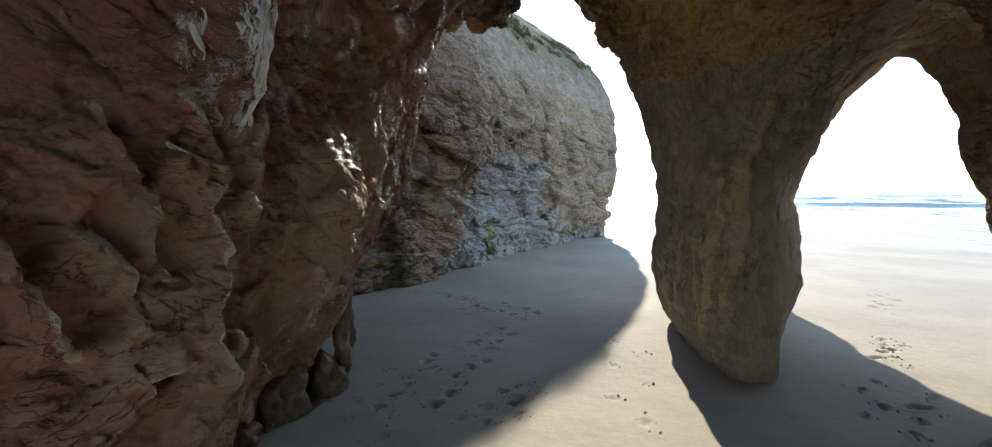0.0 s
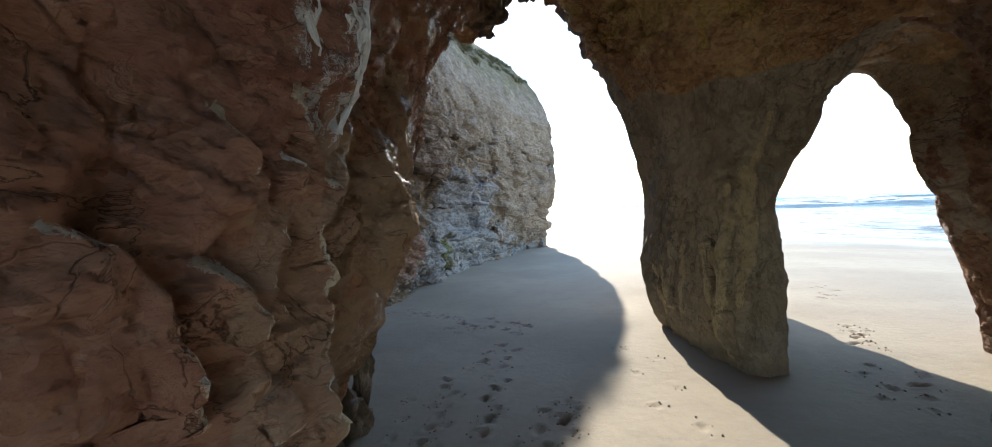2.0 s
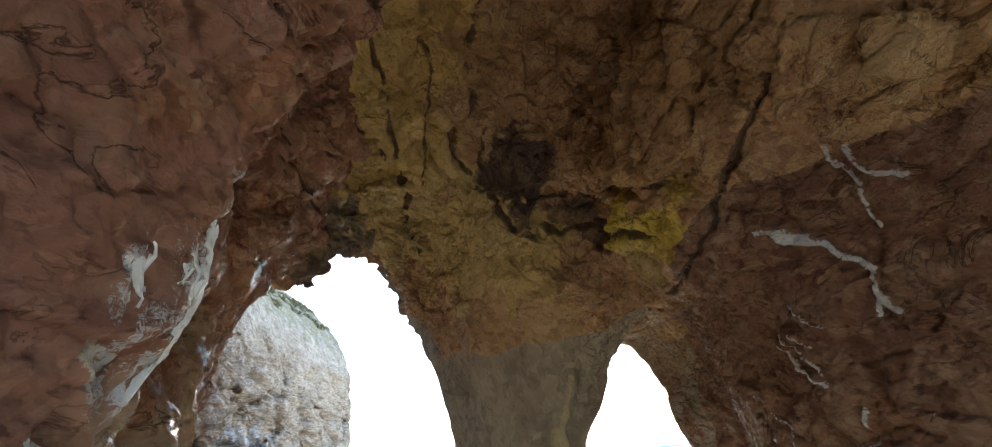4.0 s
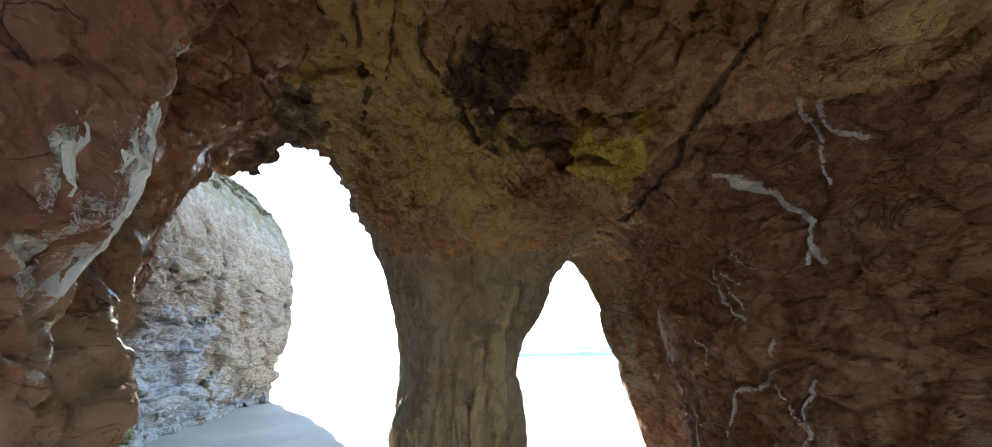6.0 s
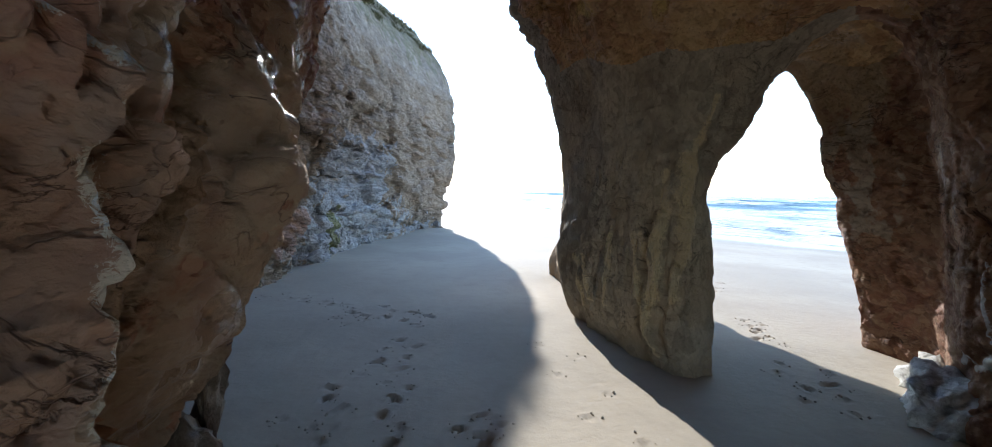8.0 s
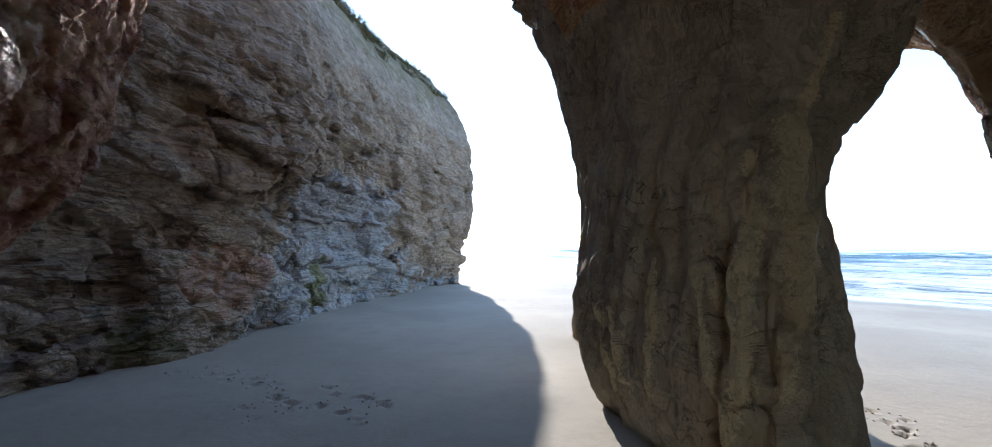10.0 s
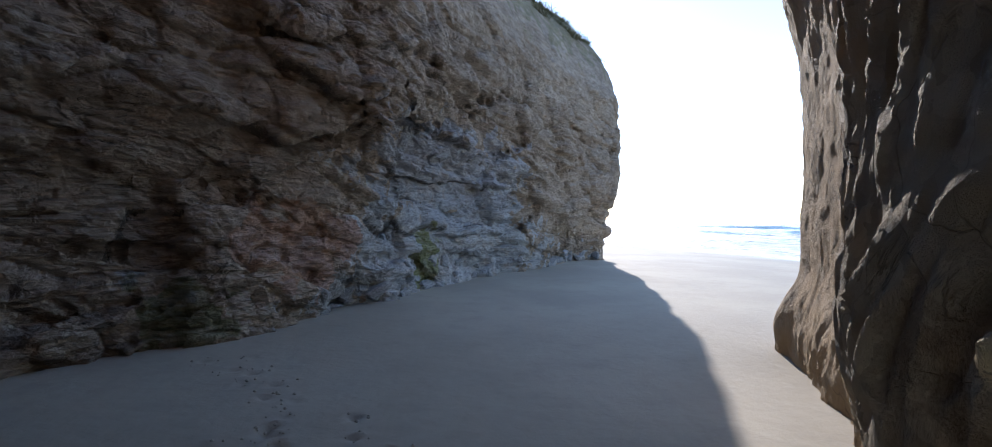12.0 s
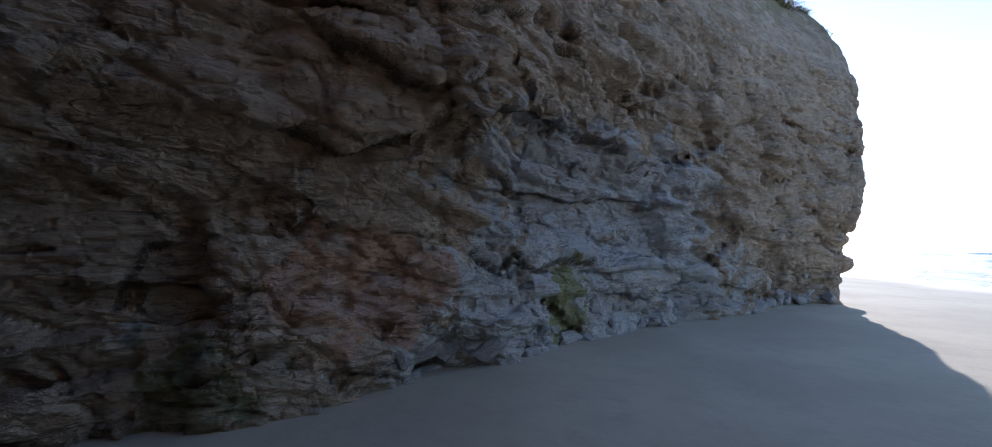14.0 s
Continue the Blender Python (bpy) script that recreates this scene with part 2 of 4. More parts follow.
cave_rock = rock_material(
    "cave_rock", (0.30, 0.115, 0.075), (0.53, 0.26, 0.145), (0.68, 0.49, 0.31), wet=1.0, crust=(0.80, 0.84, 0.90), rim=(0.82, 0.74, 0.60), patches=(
        ((-0.4, 0.8, 1.6), (1.0, 2.2, 2.4), (0.46, 0.24, 0.19), 0.6),
        ((-0.6, 3.4, 1.2), (0.8, 1.3, 1.6), (0.50, 0.38, 0.25), 0.7),
        ((-0.3, 2.0, 1.2), (0.6, 0.5, 0.9), (0.50, 0.36, 0.25), 0.6),
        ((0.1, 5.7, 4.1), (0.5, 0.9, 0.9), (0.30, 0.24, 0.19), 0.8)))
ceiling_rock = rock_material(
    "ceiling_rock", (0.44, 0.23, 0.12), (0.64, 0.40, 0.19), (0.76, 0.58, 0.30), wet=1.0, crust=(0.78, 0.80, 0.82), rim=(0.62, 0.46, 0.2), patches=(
        ((0.9, 5.0, 4.4), (1.3, 1.2, 0.9), (0.76, 0.58, 0.24), 1.0),
        ((1.75, 4.5, 4.0), (1.0, 0.8, 0.9), (0.75, 0.56, 0.22), 1.0),
        ((0.5, 3.2, 4.5), (0.75, 2.0, 0.9), (0.68, 0.48, 0.17), 1.0),
        ((1.0, 2.0, 4.6), (0.8, 1.5, 0.8), (0.64, 0.42, 0.14), 0.9),
        ((2.0, 2.6, 4.6), (0.9, 1.2, 0.9), (0.46, 0.26, 0.12), 0.8),
        ((2.68, 3.4, 3.5), (0.42, 0.34, 0.5), (0.74, 0.57, 0.10), 1.0),
        ((2.8, 2.95, 3.25), (0.4, 0.45, 0.5), (0.74, 0.57, 0.11), 1.0),
        ((2.95, 3.7, 3.2), (0.25, 0.25, 0.35), (0.52, 0.38, 0.13), 0.9),
        ((2.2, 2.2, 3.9), (0.6, 0.9, 0.6), (0.36, 0.20, 0.08), 0.8),
        ((1.4, 5.0, 3.95), (1.0, 0.8, 0.7), (0.76, 0.57, 0.24), 1.0),
        ((4.5, 6.0, 3.1), (0.7, 0.8, 0.4), (0.46, 0.33, 0.19), 0.8),
        # next two: shade of the roof's dark corner, put into the colour
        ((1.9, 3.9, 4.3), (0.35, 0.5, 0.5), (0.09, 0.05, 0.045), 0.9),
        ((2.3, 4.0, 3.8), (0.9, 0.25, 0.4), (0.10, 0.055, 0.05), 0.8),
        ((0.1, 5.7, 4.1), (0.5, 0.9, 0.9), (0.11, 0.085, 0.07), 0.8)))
pillar_rock = rock_material(
    "pillar_rock", (0.34, 0.28, 0.205), (0.49, 0.41, 0.295), (0.62, 0.53, 0.385), wet=0.3, strata=0.2, relief=0.45, grain=(1.0, 1.0, 0.8), beds=(1.6, 1.6, 0.9), turn=(12, 6, 0), crust=(0.7, 0.68, 0.6), rim=(0.72, 0.58, 0.33), patches=(
        ((2.35, 5.3, 1.0), (0.5, 0.9, 0.9), (0.50, 0.38, 0.22), 0.35),
        ((2.5, 9.3, 2.5), (2.0, 1.9, 7.0), (0.52, 0.37, 0.22), 0.9)))
right_rock = rock_material(
    "right_rock", (0.21, 0.095, 0.06), (0.35, 0.18, 0.105), (0.50, 0.36, 0.23), wet=0.5, beds=(1.4, 1.4, 3.0), turn=(35, 10, 20), crust=(0.80, 0.84, 0.88), rim=(0.55, 0.43, 0.28), patches=(
        ((4.2, 5.5, 1.3), (0.5, 0.5, 2.2), (0.46, 0.40, 0.31), 0.8),
        ((4.2, 5.8, 2.9), (0.7, 0.9, 0.6), (0.38, 0.27, 0.15), 0.8),
        ((4.6, 5.4, 0.3), (0.35, 0.5, 0.5), (0.30, 0.12, 0.08), 0.6)))
cliff_rock = rock_material(
    "cliff_rock", (0.31, 0.245, 0.185), (0.46, 0.37, 0.28), (0.57, 0.48, 0.38), wet=0.25, strata=0.4, cracks=(0.5, 0.5, 3.0), grain=(0.6, 0.6, 1.9), beds=(0.7, 0.7, 6.0), turn=(-9, 7, 0), crust=(0.6, 0.62, 0.64), rim=(0.5, 0.4, 0.3), patches=(
        ((-1.9, 12.8, 0.5), (2.4, 4.2, 1.3), (0.48, 0.51, 0.53), 0.85),
        ((-2.1, 13.0, 1.9), (2.0, 3.0, 1.0), (0.42, 0.45, 0.49), 0.75),
        ((-2.2, 12.05, 0.4), (0.8, 0.34, 0.6), (0.24, 0.25, 0.06), 0.8),
        ((-2.3, 9.2, 0.9), (0.9, 0.8, 0.6), (0.46, 0.25, 0.15), 0.7),
        ((-3.0, 8.3, 0.25), (0.6, 0.5, 0.4), (0.10, 0.12, 0.04), 0.7),
        ((-2.8, 7.5, 1.4), (0.5, 0.35, 0.4), (0.42, 0.38, 0.30), 0.8),
        ((-1.7, 16.0, 8.0), (6.0, 12.0, 2.2), (0.20, 0.19, 0.08), 0.6)))


def sand_material():
    mat, tree, bsdf = nodes_of("beach_sand")
    g = Graph(tree)
    colour = g.mix(g.ramp(g.noise(0.35, 5.0), 0.35, 0.65), (0.32, 0.285, 0.225), (0.385, 0.345, 0.275))
    colour = g.mix(g.math("MULTIPLY", g.ramp(g.noise(3.0, 6.0, 0.7), 0.45, 0.7), 0.35), colour, (0.26, 0.235, 0.19))
    colour = g.mix(g.math("MULTIPLY", g.ramp(g.noise(220.0, 2.0), 0.6, 0.75), 0.35), colour, (0.14, 0.12, 0.10))
    shore = g.node("ShaderNodeVectorMath", {0: g.place, 1: (0.84, 0.54, 0.0)}, operation="DOT_PRODUCT").outputs["Value"]
    damp = g.ramp(g.math("ADD", shore, g.math("MULTIPLY", g.noise(0.15, 4.0), 6.0)), 22.0, 27.0)
    colour = g.mix(g.math("MULTIPLY", damp, 0.6), colour, (0.13, 0.115, 0.09))
    g.put(bsdf.inputs["Base Color"], colour)
    g.put(bsdf.inputs["Roughness"], g.ramp(damp, 0.0, 1.0, 0.85, 0.18))
    n = g.bump(g.noise(160.0, 3.0, 0.7), 0.25, 0.004)
    n = g.bump(g.noise(9.0, 6.0, 0.6), 0.35, 0.02, n)
    g.put(bsdf.inputs["Normal"], n)
    return mat


def sea_material():
    mat, tree, bsdf = nodes_of("sea_water")
    g = Graph(tree)
    shore = g.node("ShaderNodeVectorMath", {0: g.place, 1: (0.84, 0.54, 0.0)}, operation="DOT_PRODUCT").outputs["Value"]
    along = g.node("ShaderNodeVectorMath", {0: g.place, 1: (-0.54, 0.84, 0.0)}, operation="DOT_PRODUCT").outputs["Value"]
    flat = g.node("ShaderNodeCombineXYZ", {"X": shore, "Y": g.math("MULTIPLY", along, 0.22)}).outputs["Vector"]
    rows = g.noise(0.13, 5.0, 0.6, vector=flat, distort=0.4)
    lace = g.noise(0.9, 8.0, 0.75, vector=flat, distort=1.0)
    wash = g.ramp(shore, 44.0, 27.0)
    foam = g.math("ADD", g.ramp(rows, 0.47, 0.56), wash, clamp=True)
    out = g.ramp(shore, 280.0, 60.0)
    foam = g.math("MULTIPLY", g.math("MULTIPLY", foam, g.ramp(lace, 0.36, 0.55)), out)
    colour = g.mix(g.ramp(shore, 30.0, 90.0), (0.14, 0.19, 0.18), (0.05, 0.12, 0.14))
    g.put(bsdf.inputs["Base Color"], g.mix(foam, colour, (0.78, 0.8, 0.8)))
    g.put(bsdf.inputs["Roughness"], g.ramp(foam, 0.0, 1.0, 0.12, 0.8))
    bsdf.inputs["IOR"].default_value = 1.33
    n = g.bump(g.noise(1.4, 6.0, 0.6, vector=flat), 0.7, 0.25)
    n = g.bump(foam, 0.6, 0.2, n)
    g.put(bsdf.inputs["Normal"], n)
    return mat


beach_sand, sea_water = sand_material(), sea_material()


# ---- the cave: walls, pillar, roof ----
LEFT = [(-0.42, -3.6), (-0.46, 0.4), (-0.4, 1.2), (-0.3, 1.6), (-0.3, 2.1), (-0.58, 2.5), (-0.66, 3.0), (-0.5, 3.65), (-0.72, 4.5),
        (-1.1, 5.35), (-1.7, 5.8), (-2.8, 6.0), (-3.4, 6.2), (-8, 6.2), (-8, -3.6)]
PILLAR = [(2.45, 4.83), (2.7, 4.88), (2.78, 5.2), (2.87, 5.6), (2.97, 5.95), (3.2, 6.8), (3.5, 8.2), (3.45, 9.6), (3.0, 10.3), (2.52, 10.15),
          (2.42, 9.85), (2.36, 9.2), (2.25, 8.2), (2.1, 7.2), (1.97, 6.7), (2.08, 6.0), (2.2, 5.3)]
RIGHT = [(3.3, -3.6), (3.35, 1.5), (3.4, 2.6), (3.65, 3.7), (4.25, 4.4), (4.62, 4.8), (4.58, 5.4), (4.5, 5.95), (4.8, 6.2), (5.3, 6.5), (10, 7.2), (10, -3.6)]


def left_body(x, y, z):
    under = steps(z, [(-1, 1.3), (0, 1.0), (0.6, 0.7), (1.2, 0.28), (1.7, 0.0)]) * (0.3 + 0.36 * np.clip(y - 2.2, 0, 1))
    lean = steps(z, [(2.0, 0.0), (2.4, 0.02), (2.8, 0.1), (3.4, 0.38), (4.0, 0.85)]) - under
    reach = steps(z, [(0, -1.0), (1.0, -0.55), (2.0, 0.0), (3.0, 0.1)]) * np.clip((y - 3.0) / 1.2, 0, 1)
    knob = 0.09 * np.exp(-((y - 2.15) / 0.32) ** 2 - ((z - 2.3) / 0.5) ** 2)
    nose = 0.31 * np.exp(-((y - 3.0) / 0.42) ** 2) * steps(z, [(0.3, 0.0), (0.9, 0.8), (1.7, 1.0), (2.1, 0.55), (2.5, 0.0)])
    return 0.9 * plan(x - lean, y - reach, LEFT) + knob + nose


def pillar_body(x, y, z):
    grow = steps(z, [(-1, -0.02), (0, 0.0), (0.35, 0.12), (0.7, 0.2), (1.6, 0.15), (2.1, 0.2), (2.5, 0.27), (2.9, 0.4), (3.3, 0.58), (3.7, 0.78), (4.2, 1.05), (6.5, 1.05)])
    arch = steps(z, [(1.6, 0.0), (1.85, 0.07), (2.1, 0.15), (2.5, 0.24), (2.8, 0.34), (3.1, 0.55)]) * np.clip((x - 2.6) / 0.6, 0, 1)
    back = steps(z, [(0, 0.0), (0.7, 0.15), (2.0, 0.45), (3.0, 0.45), (6.0, -0.4)])
    front = 1 - 0.85 * np.clip((x - 2.3) / 0.3, 0, 1) * np.clip((5.9 - y) / 0.4, 0, 1) * np.clip((2.15 - z) / 0.6, 0, 1)
    return 0.9 * (plan(x, y - back * np.clip((7 - y) / 2, 0, 1), PILLAR) + front * grow * np.clip((7.9 - y) / 0.6, 0.25, 1) + arch
                  + 0.1 * np.exp(-((y - 9.9) / 0.35) ** 2) * np.clip((0.62 - z) / 0.3, 0, 1)
                  - 0.13 * np.clip((y - 7.6) / 0.5, 0, 1) * steps(z, [(0.2, 0.0), (0.7, 1.0), (2.6, 1.0), (3.6, 0.0)]))


def right_body(x, y, z):
    grow = steps(z, [(-1, -0.2), (0, -0.16), (0.5, -0.14), (1.0, -0.08), (1.7, 0.0), (2.3, 0.1), (2.7, 0.25), (3.2, 0.65), (4.0, 1.2)])
    return 0.9 * (plan(x, y, RIGHT) + grow - np.clip((y - 4.5) / 0.5, 0, 1) * steps(z, [(0, 0.3), (0.4, 0.24), (1.3, 0.11), (2.0, 0.09), (2.7, 0.12), (3.2, 0.2)]))


def roof_body(x, y, z):
    under = 4.45 - 0.12 * np.clip(x - 0.6, 0, 1.2) - 0.42 * np.clip(x - 1.8, 0, 2.2) - 0.3 * np.clip(-0.2 - x, 0, 1.5)
    under = under + 0.75 * np.exp(-(((x - 2.0) / 1.0) ** 2 + ((y - 2.6) / 1.1) ** 2) ** 2) + 0.25 * np.clip(2 - y, 0, 1)
    under = under - 0.5 * np.exp(-(((x + 0.25) / 0.32) ** 2 + ((y - 6.0) / 0.6) ** 2) ** 2)
    under = under - 0.25 * np.exp(-(((x - 3.0) / 1.6) ** 2 + ((y - 4.6) / 0.6) ** 2))
    outer = 6.55 + 0.25 * np.clip(x - 1.5, 0, 4) - 0.12 * np.clip(z - 4.4, 0, 9) - y
    return np.minimum(z - under, outer)


def back_body(x, y, z):
    # an unseen mouth behind the walker, added to let sky light into the cave
    mouth = np.sqrt(((x - 1.5) / 1.85) ** 2 + (np.clip(z, 0, 9) / 3.6) ** 2) - 1
    return np.minimum(-2.7 - y + 0.25 * np.clip(z - 1, 0, 3), 1.6 * mouth)


def grid_of(low, high, cell):
    axes = [np.arange(a, b + cell, cell) for a, b in zip(low, high)]
    return np.meshgrid(*axes, indexing="ij")


def cave_relief(x, y, z):
    """Depth of the worn surface, in metres: broad swells and slabs with stepped edges."""
    warp = 0.3 * fbm(x, y, z, 1.3, 2, 40)
    slabs = 0.05 + 0.06 * np.clip((z - 3.0) / 0.6, 0, 1)
    rim = 1 - 0.6 * np.clip((x - 3.6) / 0.4, 0, 1) * np.clip((y - 3.6) / 0.6, 0, 1)
    fin = 1 - 0.88 * np.clip((x - 1.4) / 0.3, 0, 1) * np.clip((3.4 - x) / 0.3, 0, 1) * np.clip((y - 4.5) / 0.4, 0, 1) * np.clip((3.6 - z) / 0.6, 0, 1)
    return rim * fin * (0.07 * fbm(x + warp, y, z, 1.2, 3, 3) + slabs * facets(x + warp, y + warp, z, 0.75, 21))


def cave_detail(x, y, z):
    warp = 0.2 * fbm(x, y, z, 0.7, 2, 44)
    slab = facets(x + warp, y + warp, 1.25 * z + 0.4 * x, 0.36, 51)
    chip = facets(x, y, 1.4 * z + 0.5 * y, 0.15, 55)
    flute = ridged(1.6 * x + warp, 1.6 * y, 0.4 * z, 0.35, 3, 71)
    ledge = value_noise(0.5 * x, 0.6 * y, (z + 0.12 * y + 0.4 * warp) / 0.16, 73)
    fin = np.clip((x - 1.4) / 0.3, 0, 1) * np.clip((3.4 - x) / 0.3, 0, 1) * np.clip((y - 4.4) / 0.4, 0, 1) * np.clip((3.6 - z) / 0.6, 0, 1)
    roof = 1 + 1.2 * np.clip((z - 3.2) / 0.5, 0, 1)
    rough = (1 - fin) * roof * (0.024 * slab + 0.011 * chip + 0.011 * np.tanh(3 * ledge))
    rim = 1 - 0.5 * np.clip((x - 3.6) / 0.4, 0, 1) * np.clip((y - 3.6) / 0.6, 0, 1)
    stem = ridged(3.0 * x + warp, 3.0 * y + warp, 0.5 * z, 0.6, 3, 171) + 0.9 * facets(1.3 * x, 1.3 * y, 0.5 * z, 0.36, 175, 0.15)
    west = fin * np.clip((2.45 - x) / 0.3, 0, 1) * np.clip((y - 5.4) / 0.5, 0, 1)
    comb = ridged(0.6 * x + warp, 1.5 * (y + 0.32 * z) + warp, 0.35 * z, 0.3, 3, 181)
    return 0.045 * west * comb + rim * (rough + 0.016 * flute * (1 - 0.85 * fin * np.clip((y - 5.5) / 0.4, 0, 1)) + 0.014 * fbm(x, y, z, 0.2, 3, 77)) + 0.024 * fin * stem * np.where(y > 7.1, 0.16, np.clip((6.4 - y) / 0.8, 0.08, 1))


# seams in the rock: half width, then the places that each one passes
LEDGES = (
    (0.030, ((-0.26, 1.85, 2.22), (-0.28, 1.92, 2.13), (-0.28, 2.00, 2.01), (-0.27, 2.02, 1.87), (-0.29, 1.98, 1.74), (-0.30, 2.03, 1.64), (-0.31, 2.07, 1.52), (-0.37, 2.06, 1.37), (-0.39, 1.99, 1.18), (-0.5, 2.1, 0.8))),
    (0.018, ((-0.29, 1.80, 1.97), (-0.28, 1.92, 1.90), (-0.28, 2.00, 1.86))),
    (0.022, ((-0.34, 1.52, 2.10), (-0.32, 1.57, 1.93), (-0.31, 1.63, 1.88), (-0.33, 1.71, 1.75), (-0.32, 1.73, 1.67), (-0.35, 1.71, 1.52), (-0.37, 1.78, 1.40))),
    (0.018, ((-0.36, 1.44, 1.66), (-0.38, 1.56, 1.56), (-0.37, 1.61, 1.47), (-0.38, 1.60, 1.38))),
    (0.026, ((-0.43, 1.86, 1.00), (-0.45, 1.70, 0.96), (-0.46, 1.64, 0.88), (-0.49, 1.50, 0.76))),
    (0.020, ((-0.37, 2.02, 1.14), (-0.60, 2.45, 0.85), (-0.80, 2.75, 0.60))),
    (0.024, ((-0.4, 1.05, 1.75), (-0.4, 1.25, 1.62), (-0.38, 1.36, 1.36), (-0.42, 1.45, 1.15))))
CRUSTS = (
    (0.060, ((2.90, 2.41, 2.94), (2.92, 2.33, 2.93), (3.02, 2.25, 2.82))), (0.030, ((3.02, 2.25, 2.82), (3.10, 2.15, 2.75), (3.12, 2.11, 2.66), (3.14, 2.01, 2.55), (3.34, 2.1, 2.35))),
    (0.014, ((3.22, 2.66, 2.53), (3.24, 2.52, 2.35))), (0.020, ((3.36, 2.92, 2.39), (3.41, 2.87, 2.25), (3.38, 2.73, 2.10))), (0.014, ((3.33, 2.85, 2.37), (3.36, 2.73, 2.26))),
    (0.022, ((3.15, 2.04, 2.45), (3.27, 2.14, 2.32))), (0.034, ((3.44, 2.58, 1.83), (3.46, 2.68, 1.68), (3.47, 2.76, 1.55))), (0.022, ((3.47, 2.76, 1.55), (3.58, 3.05, 1.48), (3.67, 3.21, 1.22), (3.67, 3.30, 1.10))),
    (0.014, ((3.52, 3.48, 2.03), (3.54, 3.26, 1.78), (3.57, 3.33, 1.63))), (0.022, ((3.43, 2.34, 1.62), (3.45, 2.45, 1.44), (3.43, 2.47, 1.22), (3.48, 2.43, 1.02), (3.55, 2.40, 0.77))),
    (0.024, ((3.80, 3.75, 1.20), (3.71, 3.63, 0.93), (3.70, 3.55, 0.75), (3.62, 3.33, 0.66))), (0.016, ((3.46, 2.64, 1.57), (3.47, 2.56, 1.42), (3.44, 2.48, 1.29))),
    (0.045, ((4.05, 4.1, 0.40), (3.80, 3.7, 0.55), (3.62, 3.33, 0.70), (3.72, 3.16, 0.91), (3.63, 2.83, 1.13))),
    (0.030, ((2.79, 1.64, 3.08), (2.96, 1.67, 2.95), (3.05, 1.60, 2.89))), (0.016, ((2.74, 1.74, 3.13), (2.97, 1.77, 2.94), (3.12, 1.85, 2.73))),
    (0.020, ((3.42, 3.00, 2.31), (3.42, 2.94, 2.17), (3.40, 2.74, 2.01))))
DRIPS = (
    (0.075, ((-0.13, 2.06, 2.62), (-0.14, 2.10, 2.40), (-0.18, 2.14, 2.12))), (0.05, ((-0.20, 1.84, 2.46), (-0.22, 1.81, 2.30))), (0.06, ((-0.24, 1.96, 2.32), (-0.27, 1.97, 2.1))),
    (0.05, ((-0.1, 2.3, 2.9), (0.0, 2.6, 3.1), (0.1, 2.9, 3.3))))
CRACKS = (
    (0.045, ((0.42, 1.7, 3.7), (0.47, 2.58, 4.37), (0.59, 3.17, 4.47), (0.74, 3.75, 4.48), (0.93, 4.66, 4.57), (1.02, 5.48, 4.51), (1.20, 5.60, 4.12))),
    (0.075, ((1.29, 2.2, 4.85), (1.26, 2.81, 4.75), (1.38, 3.23, 4.62), (1.26, 3.68, 4.42), (1.35, 3.95, 4.32), (1.61, 4.10, 4.12), (1.98, 4.39, 3.91), (2.2, 4.3, 3.79))),
    (0.080, ((2.09, 4.25, 3.84), (2.46, 4.26, 3.70), (2.56, 3.63, 3.48), (2.70, 3.25, 3.30), (2.90, 3.04, 3.05))),
    (0.045, ((1.54, 3.55, 4.47), (1.61, 4.0, 4.18), (2.06, 4.05, 4.11), (2.56, 3.76, 3.97), (2.50, 2.47, 3.41))),
    (0.040, ((3.24, 3.81, 2.99), (2.91, 2.97, 3.04), (2.62, 2.26, 3.21), (2.42, 1.61, 3.46))),
    (0.030, ((0.14, 1.50, 3.25), (0.01, 2.77, 3.83), (0.05, 3.55, 3.75), (0.13, 5.53, 4.31))),
    (0.022, ((0.75, 2.3, 4.6), (0.95, 3.0, 4.5), (0.98, 3.8, 4.45), (1.1, 4.4, 4.4))), (0.022, ((0.3, 3.4, 4.4), (0.5, 3.9, 4.45), (0.74, 4.1, 4.5))))
FLUTES = (
    (0.06, ((2.47, 5.08, 1.95), (2.44, 5.01, 1.49), (2.40, 4.96, 1.14), (2.31, 4.89, 0.70))), (0.035, ((2.23, 5.07, 1.40), (2.18, 5.08, 1.15), (2.19, 5.05, 0.94), (2.22, 4.98, 0.70))),
    (0.045, ((2.02, 5.66, 1.25), (2.01, 5.60, 0.88), (1.97, 5.64, 0.45))), (0.035, ((1.82, 6.28, 0.95), (1.86, 6.15, 0.65), (1.93, 6.22, 0.30))), (0.03, ((2.11, 5.23, 1.22), (2.16, 5.09, 0.94), (2.15, 5.06, 0.65))),
    (0.05, ((2.28, 5.10, 1.80), (2.25, 5.07, 1.37), (2.20, 5.03, 0.78), (2.16, 5.08, 0.30))), (0.05, ((2.68, 5.02, 2.46), (2.57, 5.09, 2.12), (2.37, 5.04, 1.57), (2.41, 4.95, 1.05))),
    (0.04, ((2.08, 5.28, 1.20), (2.11, 5.15, 0.63), (2.24, 5.05, 0.11))), (0.04, ((1.89, 6.10, 0.95), (1.93, 5.93, 0.40))))


